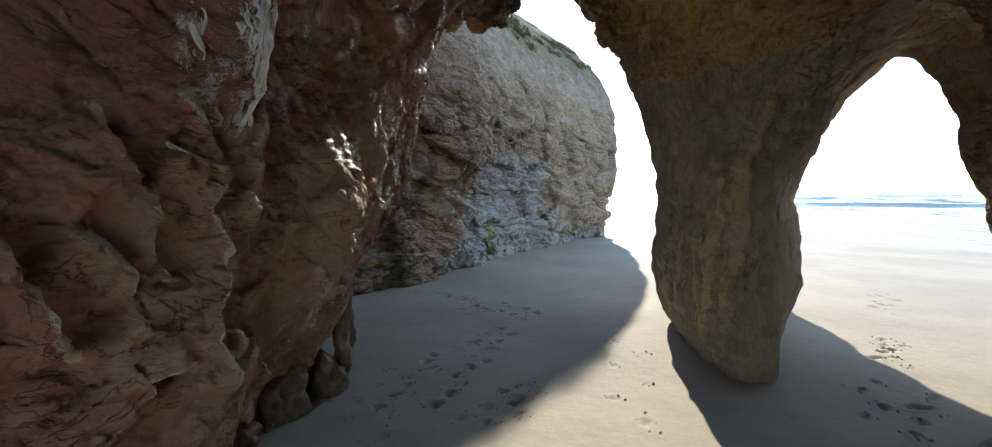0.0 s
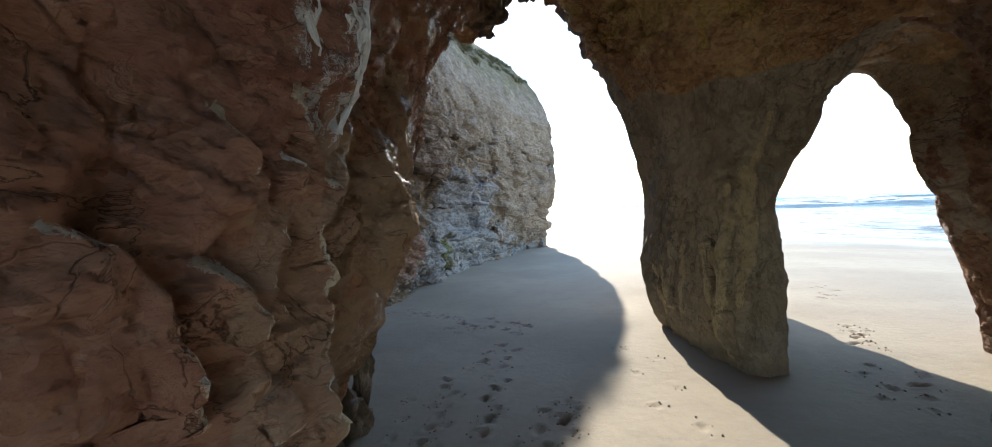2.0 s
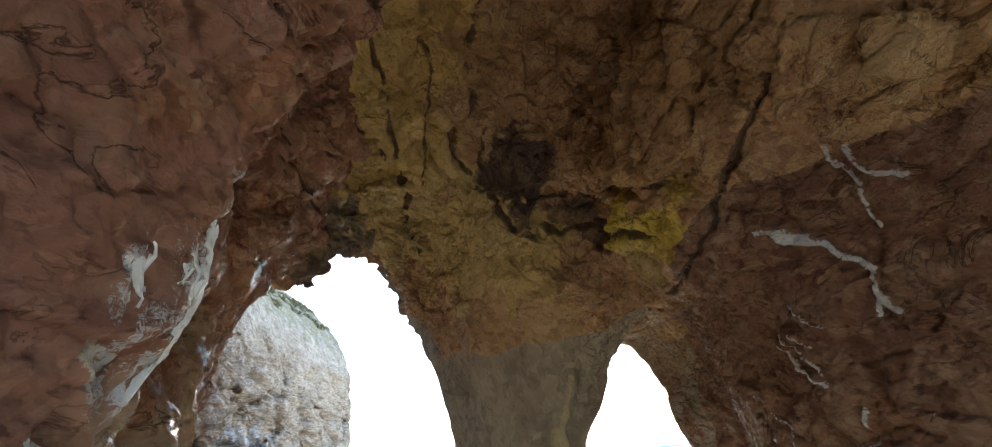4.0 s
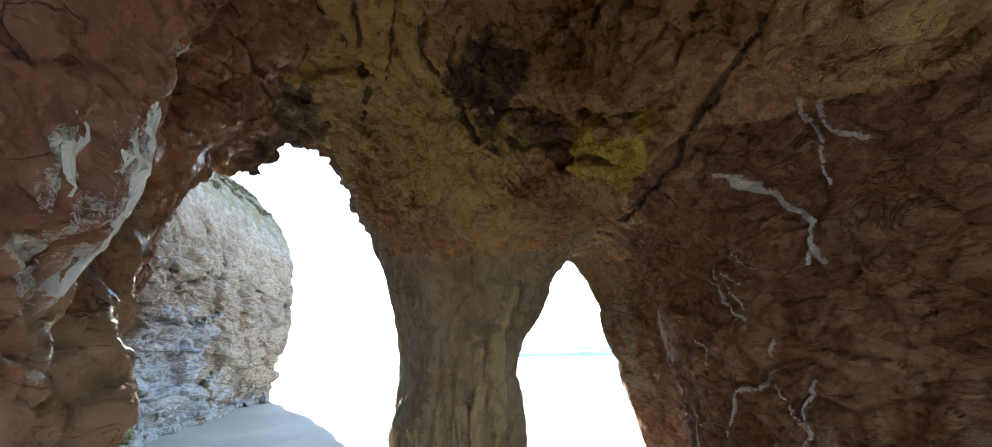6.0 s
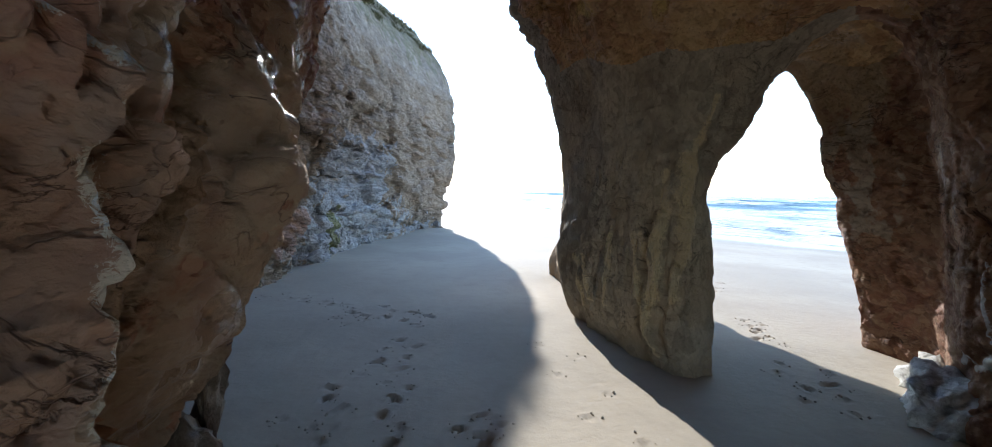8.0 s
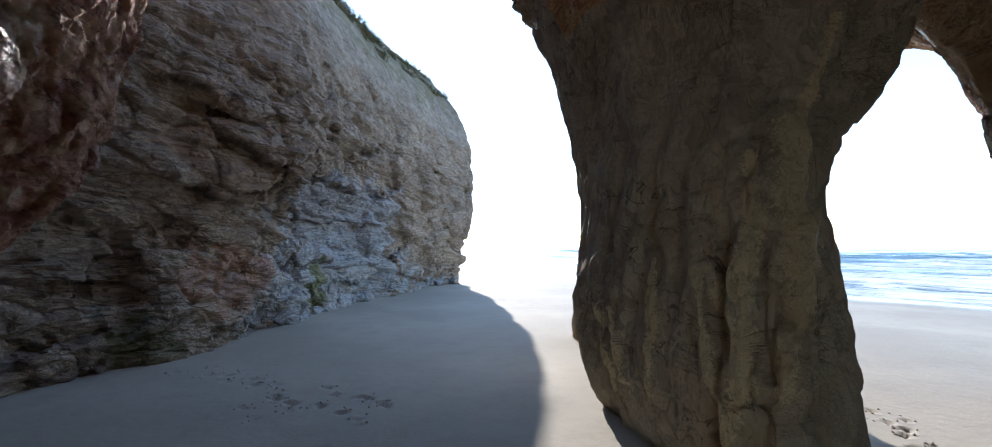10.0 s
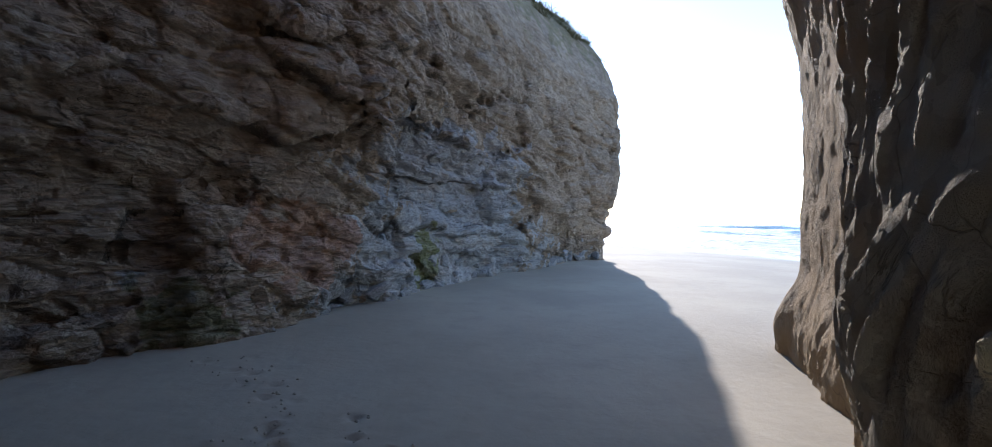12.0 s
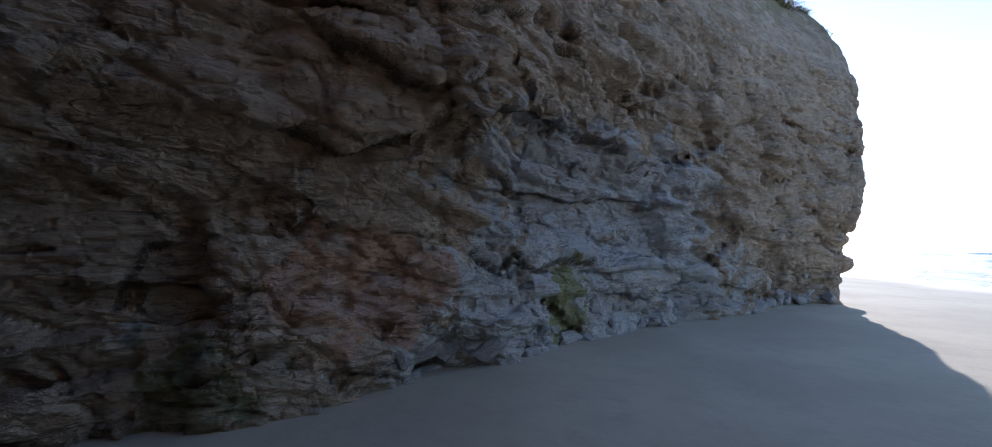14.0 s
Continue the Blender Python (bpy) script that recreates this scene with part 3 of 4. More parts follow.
def along(verts, points, reach):
    """The vertices within reach of a line, their distance from it, how far along it they lie, and the offset."""
    pts = np.array(points)
    fine = [a + (b - a) * f for a, b in zip(pts, pts[1:]) for f in np.arange(0, 1, 0.06 / max(0.06, np.linalg.norm(b - a)))] + [pts[-1]]
    at = np.nonzero(np.all((verts > pts.min(0) - 0.3) & (verts < pts.max(0) + 0.3), axis=1))[0]
    at = at[::1 + len(at) // 40000]
    pts = np.array([verts[at[np.argmin(((verts[at] - p) ** 2).sum(1))]] for p in fine])
    at = np.nonzero(np.all((verts > pts.min(0) - reach) & (verts < pts.max(0) + reach), axis=1))[0]
    v = verts[at]
    best, part_way, off = np.full(len(v), 1e9), np.zeros(len(v)), np.zeros((len(v), 3))
    for k, (a, b) in enumerate(zip(pts, pts[1:])):
        t = np.clip((v - a) @ (b - a) / ((b - a) @ (b - a)), 0, 1)
        d = v - a - t[:, None] * (b - a)
        r = np.linalg.norm(d, axis=1)
        closer = r < best
        best, part_way, off = np.where(closer, r, best), np.where(closer, (k + t) / (len(pts) - 1), part_way), np.where(closer[:, None], d, off)
    return at, best, part_way, off


def cave_marks(verts):
    """Relief of ledges, crusts, drips, cracks and flutes, and where their deposits and painted crack shade lie."""
    lift = np.zeros(len(verts))
    marks = {key: np.zeros(len(verts)) for key in ("seam_shade", "rim", "crust")}
    warped = verts + 0.028 * np.stack([value_noise(*(verts.T / 0.13), seed) for seed in (201, 202, 203)], 1)
    for kind, lines in (("ledge", LEDGES), ("crust", CRUSTS), ("drip", DRIPS), ("crack", CRACKS), ("flute", FLUTES)):
        for n, (w, points) in enumerate(lines):
            at, d, f, off = along(warped, points, 0.45)
            w = (0.8 if kind in ("crust", "crack") else 1.3) * w
            x, y, z = verts[at].T
            patchy = 0.75 + 0.6 * value_noise(x / 0.17, y / 0.17, z / 0.17, 210 + n)
            fade = np.clip(np.minimum(f, 1 - f) / 0.08, 0, 1)
            band = np.clip(1.3 - d / (w * np.maximum(patchy, 0.15)), 0, 1)
            if kind == "ledge":
                # the stone above and before the line stands out and is undercut behind it
                side = np.tanh((-off[:, 1] + 0.25 * off[:, 2]) / 0.012)
                lift[at] += fade * (0.085 * side * np.exp(-d / 0.22) + 0.025 * np.exp(-(d / w) ** 2))
                marks["rim"][at] = np.maximum(marks["rim"][at], 0.95 * band)
                marks["crust"][at] = np.maximum(marks["crust"][at], band * np.clip(0.35 + value_noise(x / 0.1, y / 0.1, z / 0.1, 230 + n), 0, 1))
            elif kind == "crust":
                lift[at] += 0.3 * w * np.exp(-(d / w) ** 2) - 0.02 * np.exp(-((d - 2 * w) / w) ** 2)
                marks["crust"][at] = np.maximum(marks["crust"][at], band)
            elif kind == "drip":
                comb = 0.6 + 0.7 * value_noise(x / 0.025, y / 0.025, z / 0.3, 240)
                lift[at] += 0.03 * np.exp(-(d / w) ** 2) * comb
                marks["crust"][at] = np.maximum(marks["crust"][at], 0.9 * np.clip(1.3 - d / w, 0, 1) * comb)
            elif kind == "crack":
                lift[at] -= 1.6 * w * np.exp(-(d / (0.6 * w)) ** 2) + 0.03 * np.tanh(off[:, 0] / 0.04) * np.exp(-d / 0.2)
                # the crack's own shade, darkened in the colour too
                marks["seam_shade"][at] = np.maximum(marks["seam_shade"][at], band)
            else:
                lift[at] += 0.8 * w * fade * np.exp(-d / w) - 0.5 * w * np.exp(-((d - 1.8 * w) / (0.5 * w)) ** 2)
                marks["rim"][at] = np.maximum(marks["rim"][at], 0.75 * band)
    return lift, marks


def finer(verts, quads, chosen=None):
    """Each quad, or each chosen one, in four."""
    kept = quads[:0] if chosen is None else quads[~chosen]
    quads = quads if chosen is None else quads[chosen]
    n = len(verts)
    edges = np.concatenate([np.sort(np.stack([quads[:, c], quads[:, (c + 1) % 4]], 1), axis=1) for c in range(4)])
    keys, inverse = np.unique(edges[:, 0] * n + edges[:, 1], return_inverse=True)
    a, b = keys // n, keys % n
    mids = n + inverse.reshape(4, -1).T
    centre = n + len(keys) + np.arange(len(quads))
    verts = np.concatenate([verts, 0.5 * (verts[a] + verts[b]), verts[quads].mean(axis=1)])
    parts = [np.stack([quads[:, c], mids[:, c], centre, mids[:, (c + 3) % 4]], 1) for c in range(4)]
    return verts, np.concatenate([kept, *parts])


def build_cave():
    low, cell = (-4.6, -3.4, -0.55), 0.07
    x, y, z = grid_of(low, (7.2, 10.9, 6.6), cell)
    bodies = [left_body(x, y, z), pillar_body(x, y, z), right_body(x, y, z), roof_body(x, y, z), back_body(x, y, z)]
    field = bodies[0]
    for b in bodies[1:]:
        field = blend(field, b, 0.35)
    close = np.abs(field) < 0.5
    field[close] += cave_relief(x[close], y[close], z[close])
    top = 5.9 + 0.3 * np.sin(x) - 0.35 * np.clip(y - 6.5, 0, 4) - z
    for side in (x - low[0] - 0.2, 6.9 - x, y - low[1] - 0.2, 10.7 - y, z - low[2] - 0.2, top):
        field = np.minimum(field, side)
    verts, quads = net_mesh(field, low, cell)
    verts, quads = finer(verts, quads)
    mx, my, mz = verts[quads].mean(axis=1).T
    verts, quads = finer(verts, quads, (mx > -1.6) & (mx < 5.2) & (my > 0.2) & (my < 7.2) & (mz > -0.1) & (mz < 5.2))
    vx, vy, vz = verts.T
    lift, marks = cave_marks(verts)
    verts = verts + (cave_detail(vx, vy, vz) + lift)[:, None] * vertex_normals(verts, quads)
    mid = verts[quads].mean(axis=1)
    cx, cy, cz = mid[:, 0], mid[:, 1], mid[:, 2]
    own = np.argmax(np.stack([left_body(cx, cy, cz), pillar_body(cx, cy, cz), right_body(cx, cy, cz), roof_body(cx, cy, cz), back_body(cx, cy, cz)]), axis=0)
    high = cz > 3.0 + 0.25 * value_noise(1.7 * cx, 1.7 * cy, 0 * cx, 3)
    own = np.where(high & ((own == 1) | (own == 2)) & (cy < 6.4), 3, own)
    named = (("wall_left", cave_rock, "damp red-brown sandstone cave wall streaked with pale minerals"),
             ("rock_pillar", pillar_rock, "olive-brown sandstone pillar dividing two arches, standing in sand"),
             ("wall_right", right_rock, "dark brown sandstone cave wall with white mineral veins"),
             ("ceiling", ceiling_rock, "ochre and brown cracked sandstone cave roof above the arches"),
             ("wall_back", cave_rock, "dark sandstone wall round an unseen opening added for light"))
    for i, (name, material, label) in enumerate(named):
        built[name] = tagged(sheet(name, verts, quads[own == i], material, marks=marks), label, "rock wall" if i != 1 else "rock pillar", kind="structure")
    return BVHTree.FromPolygons(verts.tolist(), quads.tolist())


built = {}
cave_skin = build_cave()

# ---- the cliff along the beach ----
CLIFF = [(-4.2, 5.3), (-3.5, 6.8), (-3.35, 7.3), (-2.75, 8.8), (-2.3, 10.0), (-2.25, 12.0), (-1.7, 15.2), (-0.9, 18.2), (0.0, 20.6), (0.05, 21.2),
         (-0.8, 22.4), (-6, 25), (-14, 27), (-14, 5.3)]


def cliff_body(x, y, z):
    out = steps(z, [(-1, 0.0), (0, 0.0), (1.5, 0.08), (2.6, 0.3), (4.0, 0.38), (5.0, 0.46), (5.9, 0.2), (6.6, -0.2), (7.1, -0.58), (7.6, -1.0), (8.1, -1.5), (9.5, -3.1), (11, -6.5)])
    return 0.85 * (plan(x, y, CLIFF) + out)


def cliff_beds(x, y, z):
    """Height through the dipping beds."""
    return z + 0.13 * y - 0.1 * x + 0.14 * fbm(x, y, z, 1.6, 2, 90)


def cliff_relief(x, y, z):
    h = cliff_beds(x, y, z)
    calm = steps(z, [(3.4, 1.0), (5.2, 0.2)])
    r = calm * (0.13 * fbm(x, y, z, 2.4, 3, 13) + 0.13 * facets(0.8 * x, 0.8 * y, 1.5 * h, 1.1, 31))
    hollow = np.exp(-(((y - 10.05) / 0.35) ** 2 + ((z - 0.1) / 0.3) ** 2))
    nook = np.exp(-(((y - 15.0 - 0.1 * z) / 0.35) ** 2 + ((z - 0.9) / 1.1) ** 4))
    over = np.clip((z - 2.2 - 0.42 * (y - 10.6)) / 0.2, 0, 1) * np.exp(-((y - 10.0) / 1.8) ** 2 - ((z - 2.8) / 1.0) ** 2)
    under = np.clip((2.9 - z + 0.25 * (y - 10.6)) / 0.2, 0, 1) * np.exp(-((y - 12.2) / 1.9) ** 4) * np.clip((z - 0.9) / 0.4, 0, 1)
    return r - 0.45 * hollow - 0.5 * nook + 0.3 * over - 0.22 * under


def cliff_detail(x, y, z):
    """Ledges and broken blocks."""
    h = cliff_beds(x, y, z)
    bed = value_noise(0.2 * x, 0.3 * y, h / 0.3, 5) + 0.7 * value_noise(0.5 * x, 0.7 * y, h / 0.12, 6)
    bed = np.tanh(3.0 * bed) * steps(z, [(0, 0.5), (1.5, 1.0), (5, 1.0), (7, 0.3)])
    gap = -np.clip(1 - np.abs(value_noise(0.35 * x, 0.35 * y, h / 0.5, 8)) / 0.07, 0, 1)
    saw = h / 0.62 + 0.35 * value_noise(0.5 * x, 0.4 * y, 0.3 * z, 95)
    saw = (saw - np.floor(saw) - 0.5) * np.clip(0.5 + value_noise(0.35 * x, 0.45 * y, h / 1.1, 96), 0, 1)
    near = np.clip((y - 9.0) / 2.5, 0, 1)
    r = (0.025 + 0.035 * near) * bed + (0.03 + 0.06 * near) * gap + (0.09 + 0.08 * near) * saw + (0.05 - 0.02 * near) * facets(0.8 * x, 0.55 * y, 1.5 * h, 0.6, 61) + 0.018 * facets(x, y, 1.9 * h, 0.2, 65) + 0.007 * facets(x, y, 1.6 * h, 0.09, 67)
    return r + 0.015 * fbm(x, y, 2 * h, 0.25, 3, 83)


# crevices under the overhanging beds: depth, then the places passed
CREVICES = (
    (0.16, ((-2.81, 8.43, 1.98), (-2.62, 8.69, 2.04), (-2.49, 8.93, 1.93), (-2.19, 9.30, 2.09), (-1.94, 9.47, 2.27), (-1.85, 10.19, 2.56))),
    (0.18, ((-1.77, 9.68, 2.37), (-2.03, 11.36, 2.59), (-1.85, 12.33, 2.42), (-1.7, 13.4, 2.3))),
    (0.10, ((-2.18, 10.03, 1.90), (-2.27, 11.81, 1.74), (-1.66, 14.13, 1.77))),
    (0.12, ((-2.48, 8.63, 2.82), (-2.14, 8.97, 2.59), (-1.85, 9.57, 2.41))),
    (0.12, ((-3.22, 7.75, 0.78), (-3.21, 7.92, 1.17), (-2.90, 8.23, 1.28))),
    (0.12, ((-2.3, 10.2, 1.25), (-2.3, 11.4, 1.0), (-2.2, 12.6, 1.05))),
    (0.10, ((-2.9, 7.9, 3.3), (-2.4, 9.2, 3.2), (-1.9, 10.6, 3.35), (-1.7, 12.0, 3.2))))


def cliff_crevices(verts):
    lift, marks = np.zeros(len(verts)), {key: np.zeros(len(verts)) for key in ("seam_shade", "rim", "crust")}
    warped = verts + 0.09 * np.stack([value_noise(*(verts.T / 0.3), seed) for seed in (301, 302, 303)], 1)
    for deep, points in CREVICES:
        at, d, f, off = along(warped, points, 0.8)
        fade = np.clip(np.minimum(f, 1 - f) / 0.12, 0, 1)
        lift[at] += fade * deep * (0.8 * np.tanh(off[:, 2] / 0.03) * np.exp(-d / 0.28) - 0.5 * np.exp(-(d / 0.05) ** 2))
        # shade under the overhanging bed, painted along the crevice
        marks["seam_shade"][at] = np.maximum(marks["seam_shade"][at], 0.7 * fade * np.clip(1.2 - d / 0.05, 0, 1))
    return lift, marks


def build_cliff():
    low, cell = (-9.0, 5.0, -0.6), 0.095
    x, y, z = grid_of(low, (1.6, 24.6, 10.4), cell)
    field = cliff_body(x, y, z)
    close = np.abs(field) < 0.95
    field[close] += cliff_relief(x[close], y[close], z[close])
    for side in (x - low[0] - 0.2, y - low[1] - 0.2, 24.4 - y, z - low[2] - 0.2, 10.2 - z):
        field = np.minimum(field, side)
    verts, quads = finer(*net_mesh(field, low, cell))
    mx, my, mz = verts[quads].mean(axis=1).T
    verts, quads = finer(verts, quads, (my < 12.0) & (mz > -0.1) & (mz < 3.8) & (mx > -4.2))
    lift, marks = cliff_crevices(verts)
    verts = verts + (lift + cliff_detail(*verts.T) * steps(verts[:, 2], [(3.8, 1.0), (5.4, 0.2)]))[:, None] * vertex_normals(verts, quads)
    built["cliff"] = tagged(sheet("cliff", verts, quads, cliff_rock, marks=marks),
                            "tall layered brown sandstone sea cliff with a pale blue-grey foot", "cliff", kind="structure")
    return BVHTree.FromPolygons(verts.tolist(), quads.tolist())


cliff_skin = build_cliff()


# ---- sand and sea ----
def beach_height(x, y):
    s = 0.84 * x + 0.54 * y
    z = steps(s, [(-60, 0.3), (-3, 0.05), (4, 0.0), (8, -0.08), (13, -0.22), (25, -0.8), (40, -1.7), (400, -9), (6000, -30)])
    return z + 0.025 * fbm(x, y, 0 * x, 1.8, 2, 7) * np.exp(-np.clip(s - 14, 0, 99) / 8)


def spread(low, high, cell, far):
    """Even steps between low and high, growing ones beyond, out to far."""
    inner = list(np.arange(low, high, cell))
    step, right = cell, []
    v = inner[-1]
    while v < far:
        step *= 1.14
        v += step
        right.append(v)
    step, left = cell, []
    v = low
    while v > -far:
        step *= 1.14
        v -= step
        left.append(v)
    return np.array(left[::-1] + inner + right)


def footprints():
    """Tracks in the sand: place, heading, length."""
    rng = np.random.default_rng(5)
    marks = []
    for (ax, ay), (bx, by), n, side, weight in (
            ((-2.3, 8.0), (-0.8, 7.2), 9, 0.2, 0.5), ((-0.8, 7.2), (0.1, 6.5), 9, 0.3, 0.9), ((0.0, 6.0), (-0.3, 4.8), 8, 0.3, 0.8), ((-0.35, 4.9), (-0.2, 3.5), 13, 0.5, 1.0),
            ((0.45, 4.2), (0.75, 4.1), 4, 0.2, 0.9), ((0.7, 3.9), (0.3, 3.4), 5, 0.25, 0.9), ((-0.6, 4.4), (-0.5, 3.0), 8, 0.3, 0.5), ((1.4, 5.9), (1.5, 3.6), 6, 0.25, 0.3),
            ((5.6, 10.2), (5.0, 8.4), 7, 0.14, 0.5), ((4.4, 6.8), (3.9, 5.7), 8, 0.16, 0.7), ((3.7, 5.2), (3.25, 4.1), 8, 0.25, 0.7), ((-1.1, 6.8), (-0.6, 6.6), 4, 0.3, 0.5)):
        turn = math.atan2(by - ay, bx - ax)
        for i in range(n):
            f = (i + 0.5) / n
            off = side * (1 if i % 2 else -1) * 0.5 + rng.normal(0, 0.06)
            marks.append((ax + f * (bx - ax) - math.sin(turn) * off, ay + f * (by - ay) + math.cos(turn) * off,
                          turn + rng.normal(0, 0.35), rng.uniform(0.045, 0.085), weight * rng.uniform(0.5, 1.1)))
    return marks


def build_beach():
    xs, ys = spread(-3.4, 5.4, 0.032, 4500.0), spread(1.6, 9.5, 0.032, 4500.0)
    x, y = np.meshgrid(xs, ys, indexing="ij")
    z = beach_height(x, y)
    for px, py, turn, size, deep in footprints():
        i0, i1 = np.searchsorted(xs, (px - 0.4, px + 0.4))
        j0, j1 = np.searchsorted(ys, (py - 0.4, py + 0.4))
        gx, gy = x[i0:i1, j0:j1] - px, y[i0:i1, j0:j1] - py
        u = (gx * math.cos(turn) + gy * math.sin(turn)) / size
        v = (-gx * math.sin(turn) + gy * math.cos(turn)) / (0.45 * size)
        r = np.sqrt(u * u + v * v) + 0.6 * fbm(gx + px, gy + py, 0 * gx, 0.06, 2, 17)
        z[i0:i1, j0:j1] += deep * (0.016 * np.exp(-((r - 1.25) / 0.3) ** 2) - 0.06 * np.clip(1.15 - r, 0, 1) ** 0.6)
    n, m = len(xs), len(ys)
    verts = np.stack([x, y, z], -1).reshape(-1, 3)
    k = np.arange(n * m).reshape(n, m)
    quads = np.stack([k[:-1, :-1], k[1:, :-1], k[1:, 1:], k[:-1, 1:]], -1).reshape(-1, 4)
    tagged(sheet("ground", verts, quads, beach_sand, smooth=True), "smooth pale beach sand with scattered footprints", "sand", kind="structure")


def build_sea():
    # rows run along the shore, closer near it
    s = 24.0 + np.concatenate([np.arange(0, 60, 0.35), 60 + np.cumsum(0.4 * 1.06 ** np.arange(112))])
    a = np.concatenate([-np.cumsum(1.0 * 1.05 ** np.arange(110))[::-1], [0.0], np.cumsum(1.0 * 1.05 ** np.arange(110))])
    gs, ga = np.meshgrid(s, a, indexing="ij")
    fade = np.clip((gs - 26) / 10, 0, 1) * np.exp(-np.clip(gs - 90, 0, 1e4) / 200)
    swell = np.abs(value_noise(gs / 7.0 + 0.4 * value_noise(ga / 30.0, 0 * ga, 0 * ga, 4), ga / 40.0, 0 * gs, 9))
    z = -0.8 + fade * (0.55 * (1 - swell) ** 4 + 0.12 * fbm(gs, 0.4 * ga, 0 * gs, 2.0, 3, 8)) - 0.12 * np.clip((26 - gs) / 2, 0, 1)
    verts = np.stack([0.84 * gs - 0.54 * ga, 0.54 * gs + 0.84 * ga, z], -1).reshape(-1, 3)
    k = np.arange(gs.size).reshape(gs.shape)
    quads = np.stack([k[:-1, :-1], k[1:, :-1], k[1:, 1:], k[:-1, 1:]], -1).reshape(-1, 4)
    tagged(sheet("water", verts, quads, sea_water, smooth=True), "grey-green sea with rows of white breaking foam", "sea", kind="structure")


build_beach()
build_sea()


# ---- things ----
def part(name, verts, faces, material, parent, label=""):
    """One mesh from vertices and faces, under a thing or a piece of the setting."""
    me = bpy.data.meshes.new(name)
    me.from_pydata([tuple(v) for v in verts], [], faces)
    me.materials.append(material)
    me.update()
    ob = new(name, me)
    ob.parent = parent
    if label:
        tagged(ob, label)
    return ob


def mineral_material(name, low, high, rough):
    mat, tree, bsdf = nodes_of(name)
    g = Graph(tree)
    colour = g.mix(g.ramp(g.noise(14.0, 6.0, 0.7), 0.35, 0.65), low, high)
    g.put(bsdf.inputs["Base Color"], colour)
    g.put(bsdf.inputs["Roughness"], g.ramp(g.noise(9.0, 4.0), 0.3, 0.7, rough, rough + 0.3))
    g.put(bsdf.inputs["Normal"], g.bump(g.noise(60.0, 6.0, 0.7), 0.8, 0.012))
    return mat


white_mineral = mineral_material("white_mineral", (0.66, 0.69, 0.72), (0.82, 0.86, 0.90), 0.25)


def vein(points, width, material, parent, seed, name, label=""):
    """A ragged ribbon of mineral that follows the rock's skin between the given places."""
    rng = np.random.default_rng(seed)
    pts = [Vector(p) for p in points]
    path = []
    for a, b in zip(pts, pts[1:]):
        n = max(2, int((b - a).length / 0.022))
        for i in range(n):
            path.append(a.lerp(b, i / n))
    path.append(pts[-1])
    wander = np.cumsum(rng.normal(0, 1, (len(path), 3)), axis=0)
    wander -= np.linspace(0, 1, len(path))[:, None] * wander[-1]
    verts, faces, centre = [], [], []
    for p, w in zip(path, wander):
        q, nrm, _, _ = cave_skin.find_nearest(p + Vector(w * 0.006))
        centre.append((q, nrm))
    for i, (q, nrm) in enumerate(centre):
        ahead = (centre[min(i + 1, len(centre) - 1)][0] - centre[max(i - 1, 0)][0])
        side = nrm.cross(ahead)
        side = side.normalized() if side.length > 1e-6 else Vector((0, 0, 1))
        f = i / max(1, len(centre) - 1)
        w = width * (0.35 + 0.65 * math.sin(math.pi * min(1, 0.12 + 0.85 * f))) * rng.uniform(0.15, 1.4)
        lift = 0.25 * width * rng.uniform(0.5, 1.2) + 0.004
        for u, h in ((-1, -0.012), (-0.55, lift * 0.7), (0.1, lift), (0.6, lift * 0.6), (1, -0.012)):
            verts.append(q + side * (u * w) + nrm * h)
        if i:
            k = 5 * i
            faces += [(k - 5 + c, k - 4 + c, k + 1 + c, k + c) for c in range(4)]
    return part(name, verts, faces, material, parent, label)


# hanging curtains of white flowstone by the wall's edge
rng = np.random.default_rng(9)
for cx, cy, top, low, n, spread_y in ((-0.12, 2.2, 2.75, 2.08, 30, 0.14), (-0.14, 2.08, 2.6, 2.36, 8, 0.06), (-0.24, 1.86, 2.56, 2.3, 9, 0.06)):
    for i in range(n):
        y, sx = cy + spread_y * rng.uniform(-1, 1), 0.1 * rng.uniform(-1, 1)
        end = low + (top - low) * 0.75 * abs(y - cy) / spread_y * rng.uniform(0.5, 1.0)
        vein(((cx + sx, y - 0.02, top - 0.1 * rng.random()), (cx + sx, y, 0.5 * (top + end)), (cx + sx - 0.03, y + 0.01, end)),
             rng.uniform(0.008, 0.024), white_mineral, built["wall_left"], 300 + i + int(1000 * top), name="flowstone", label="blue-white flowstone streak")


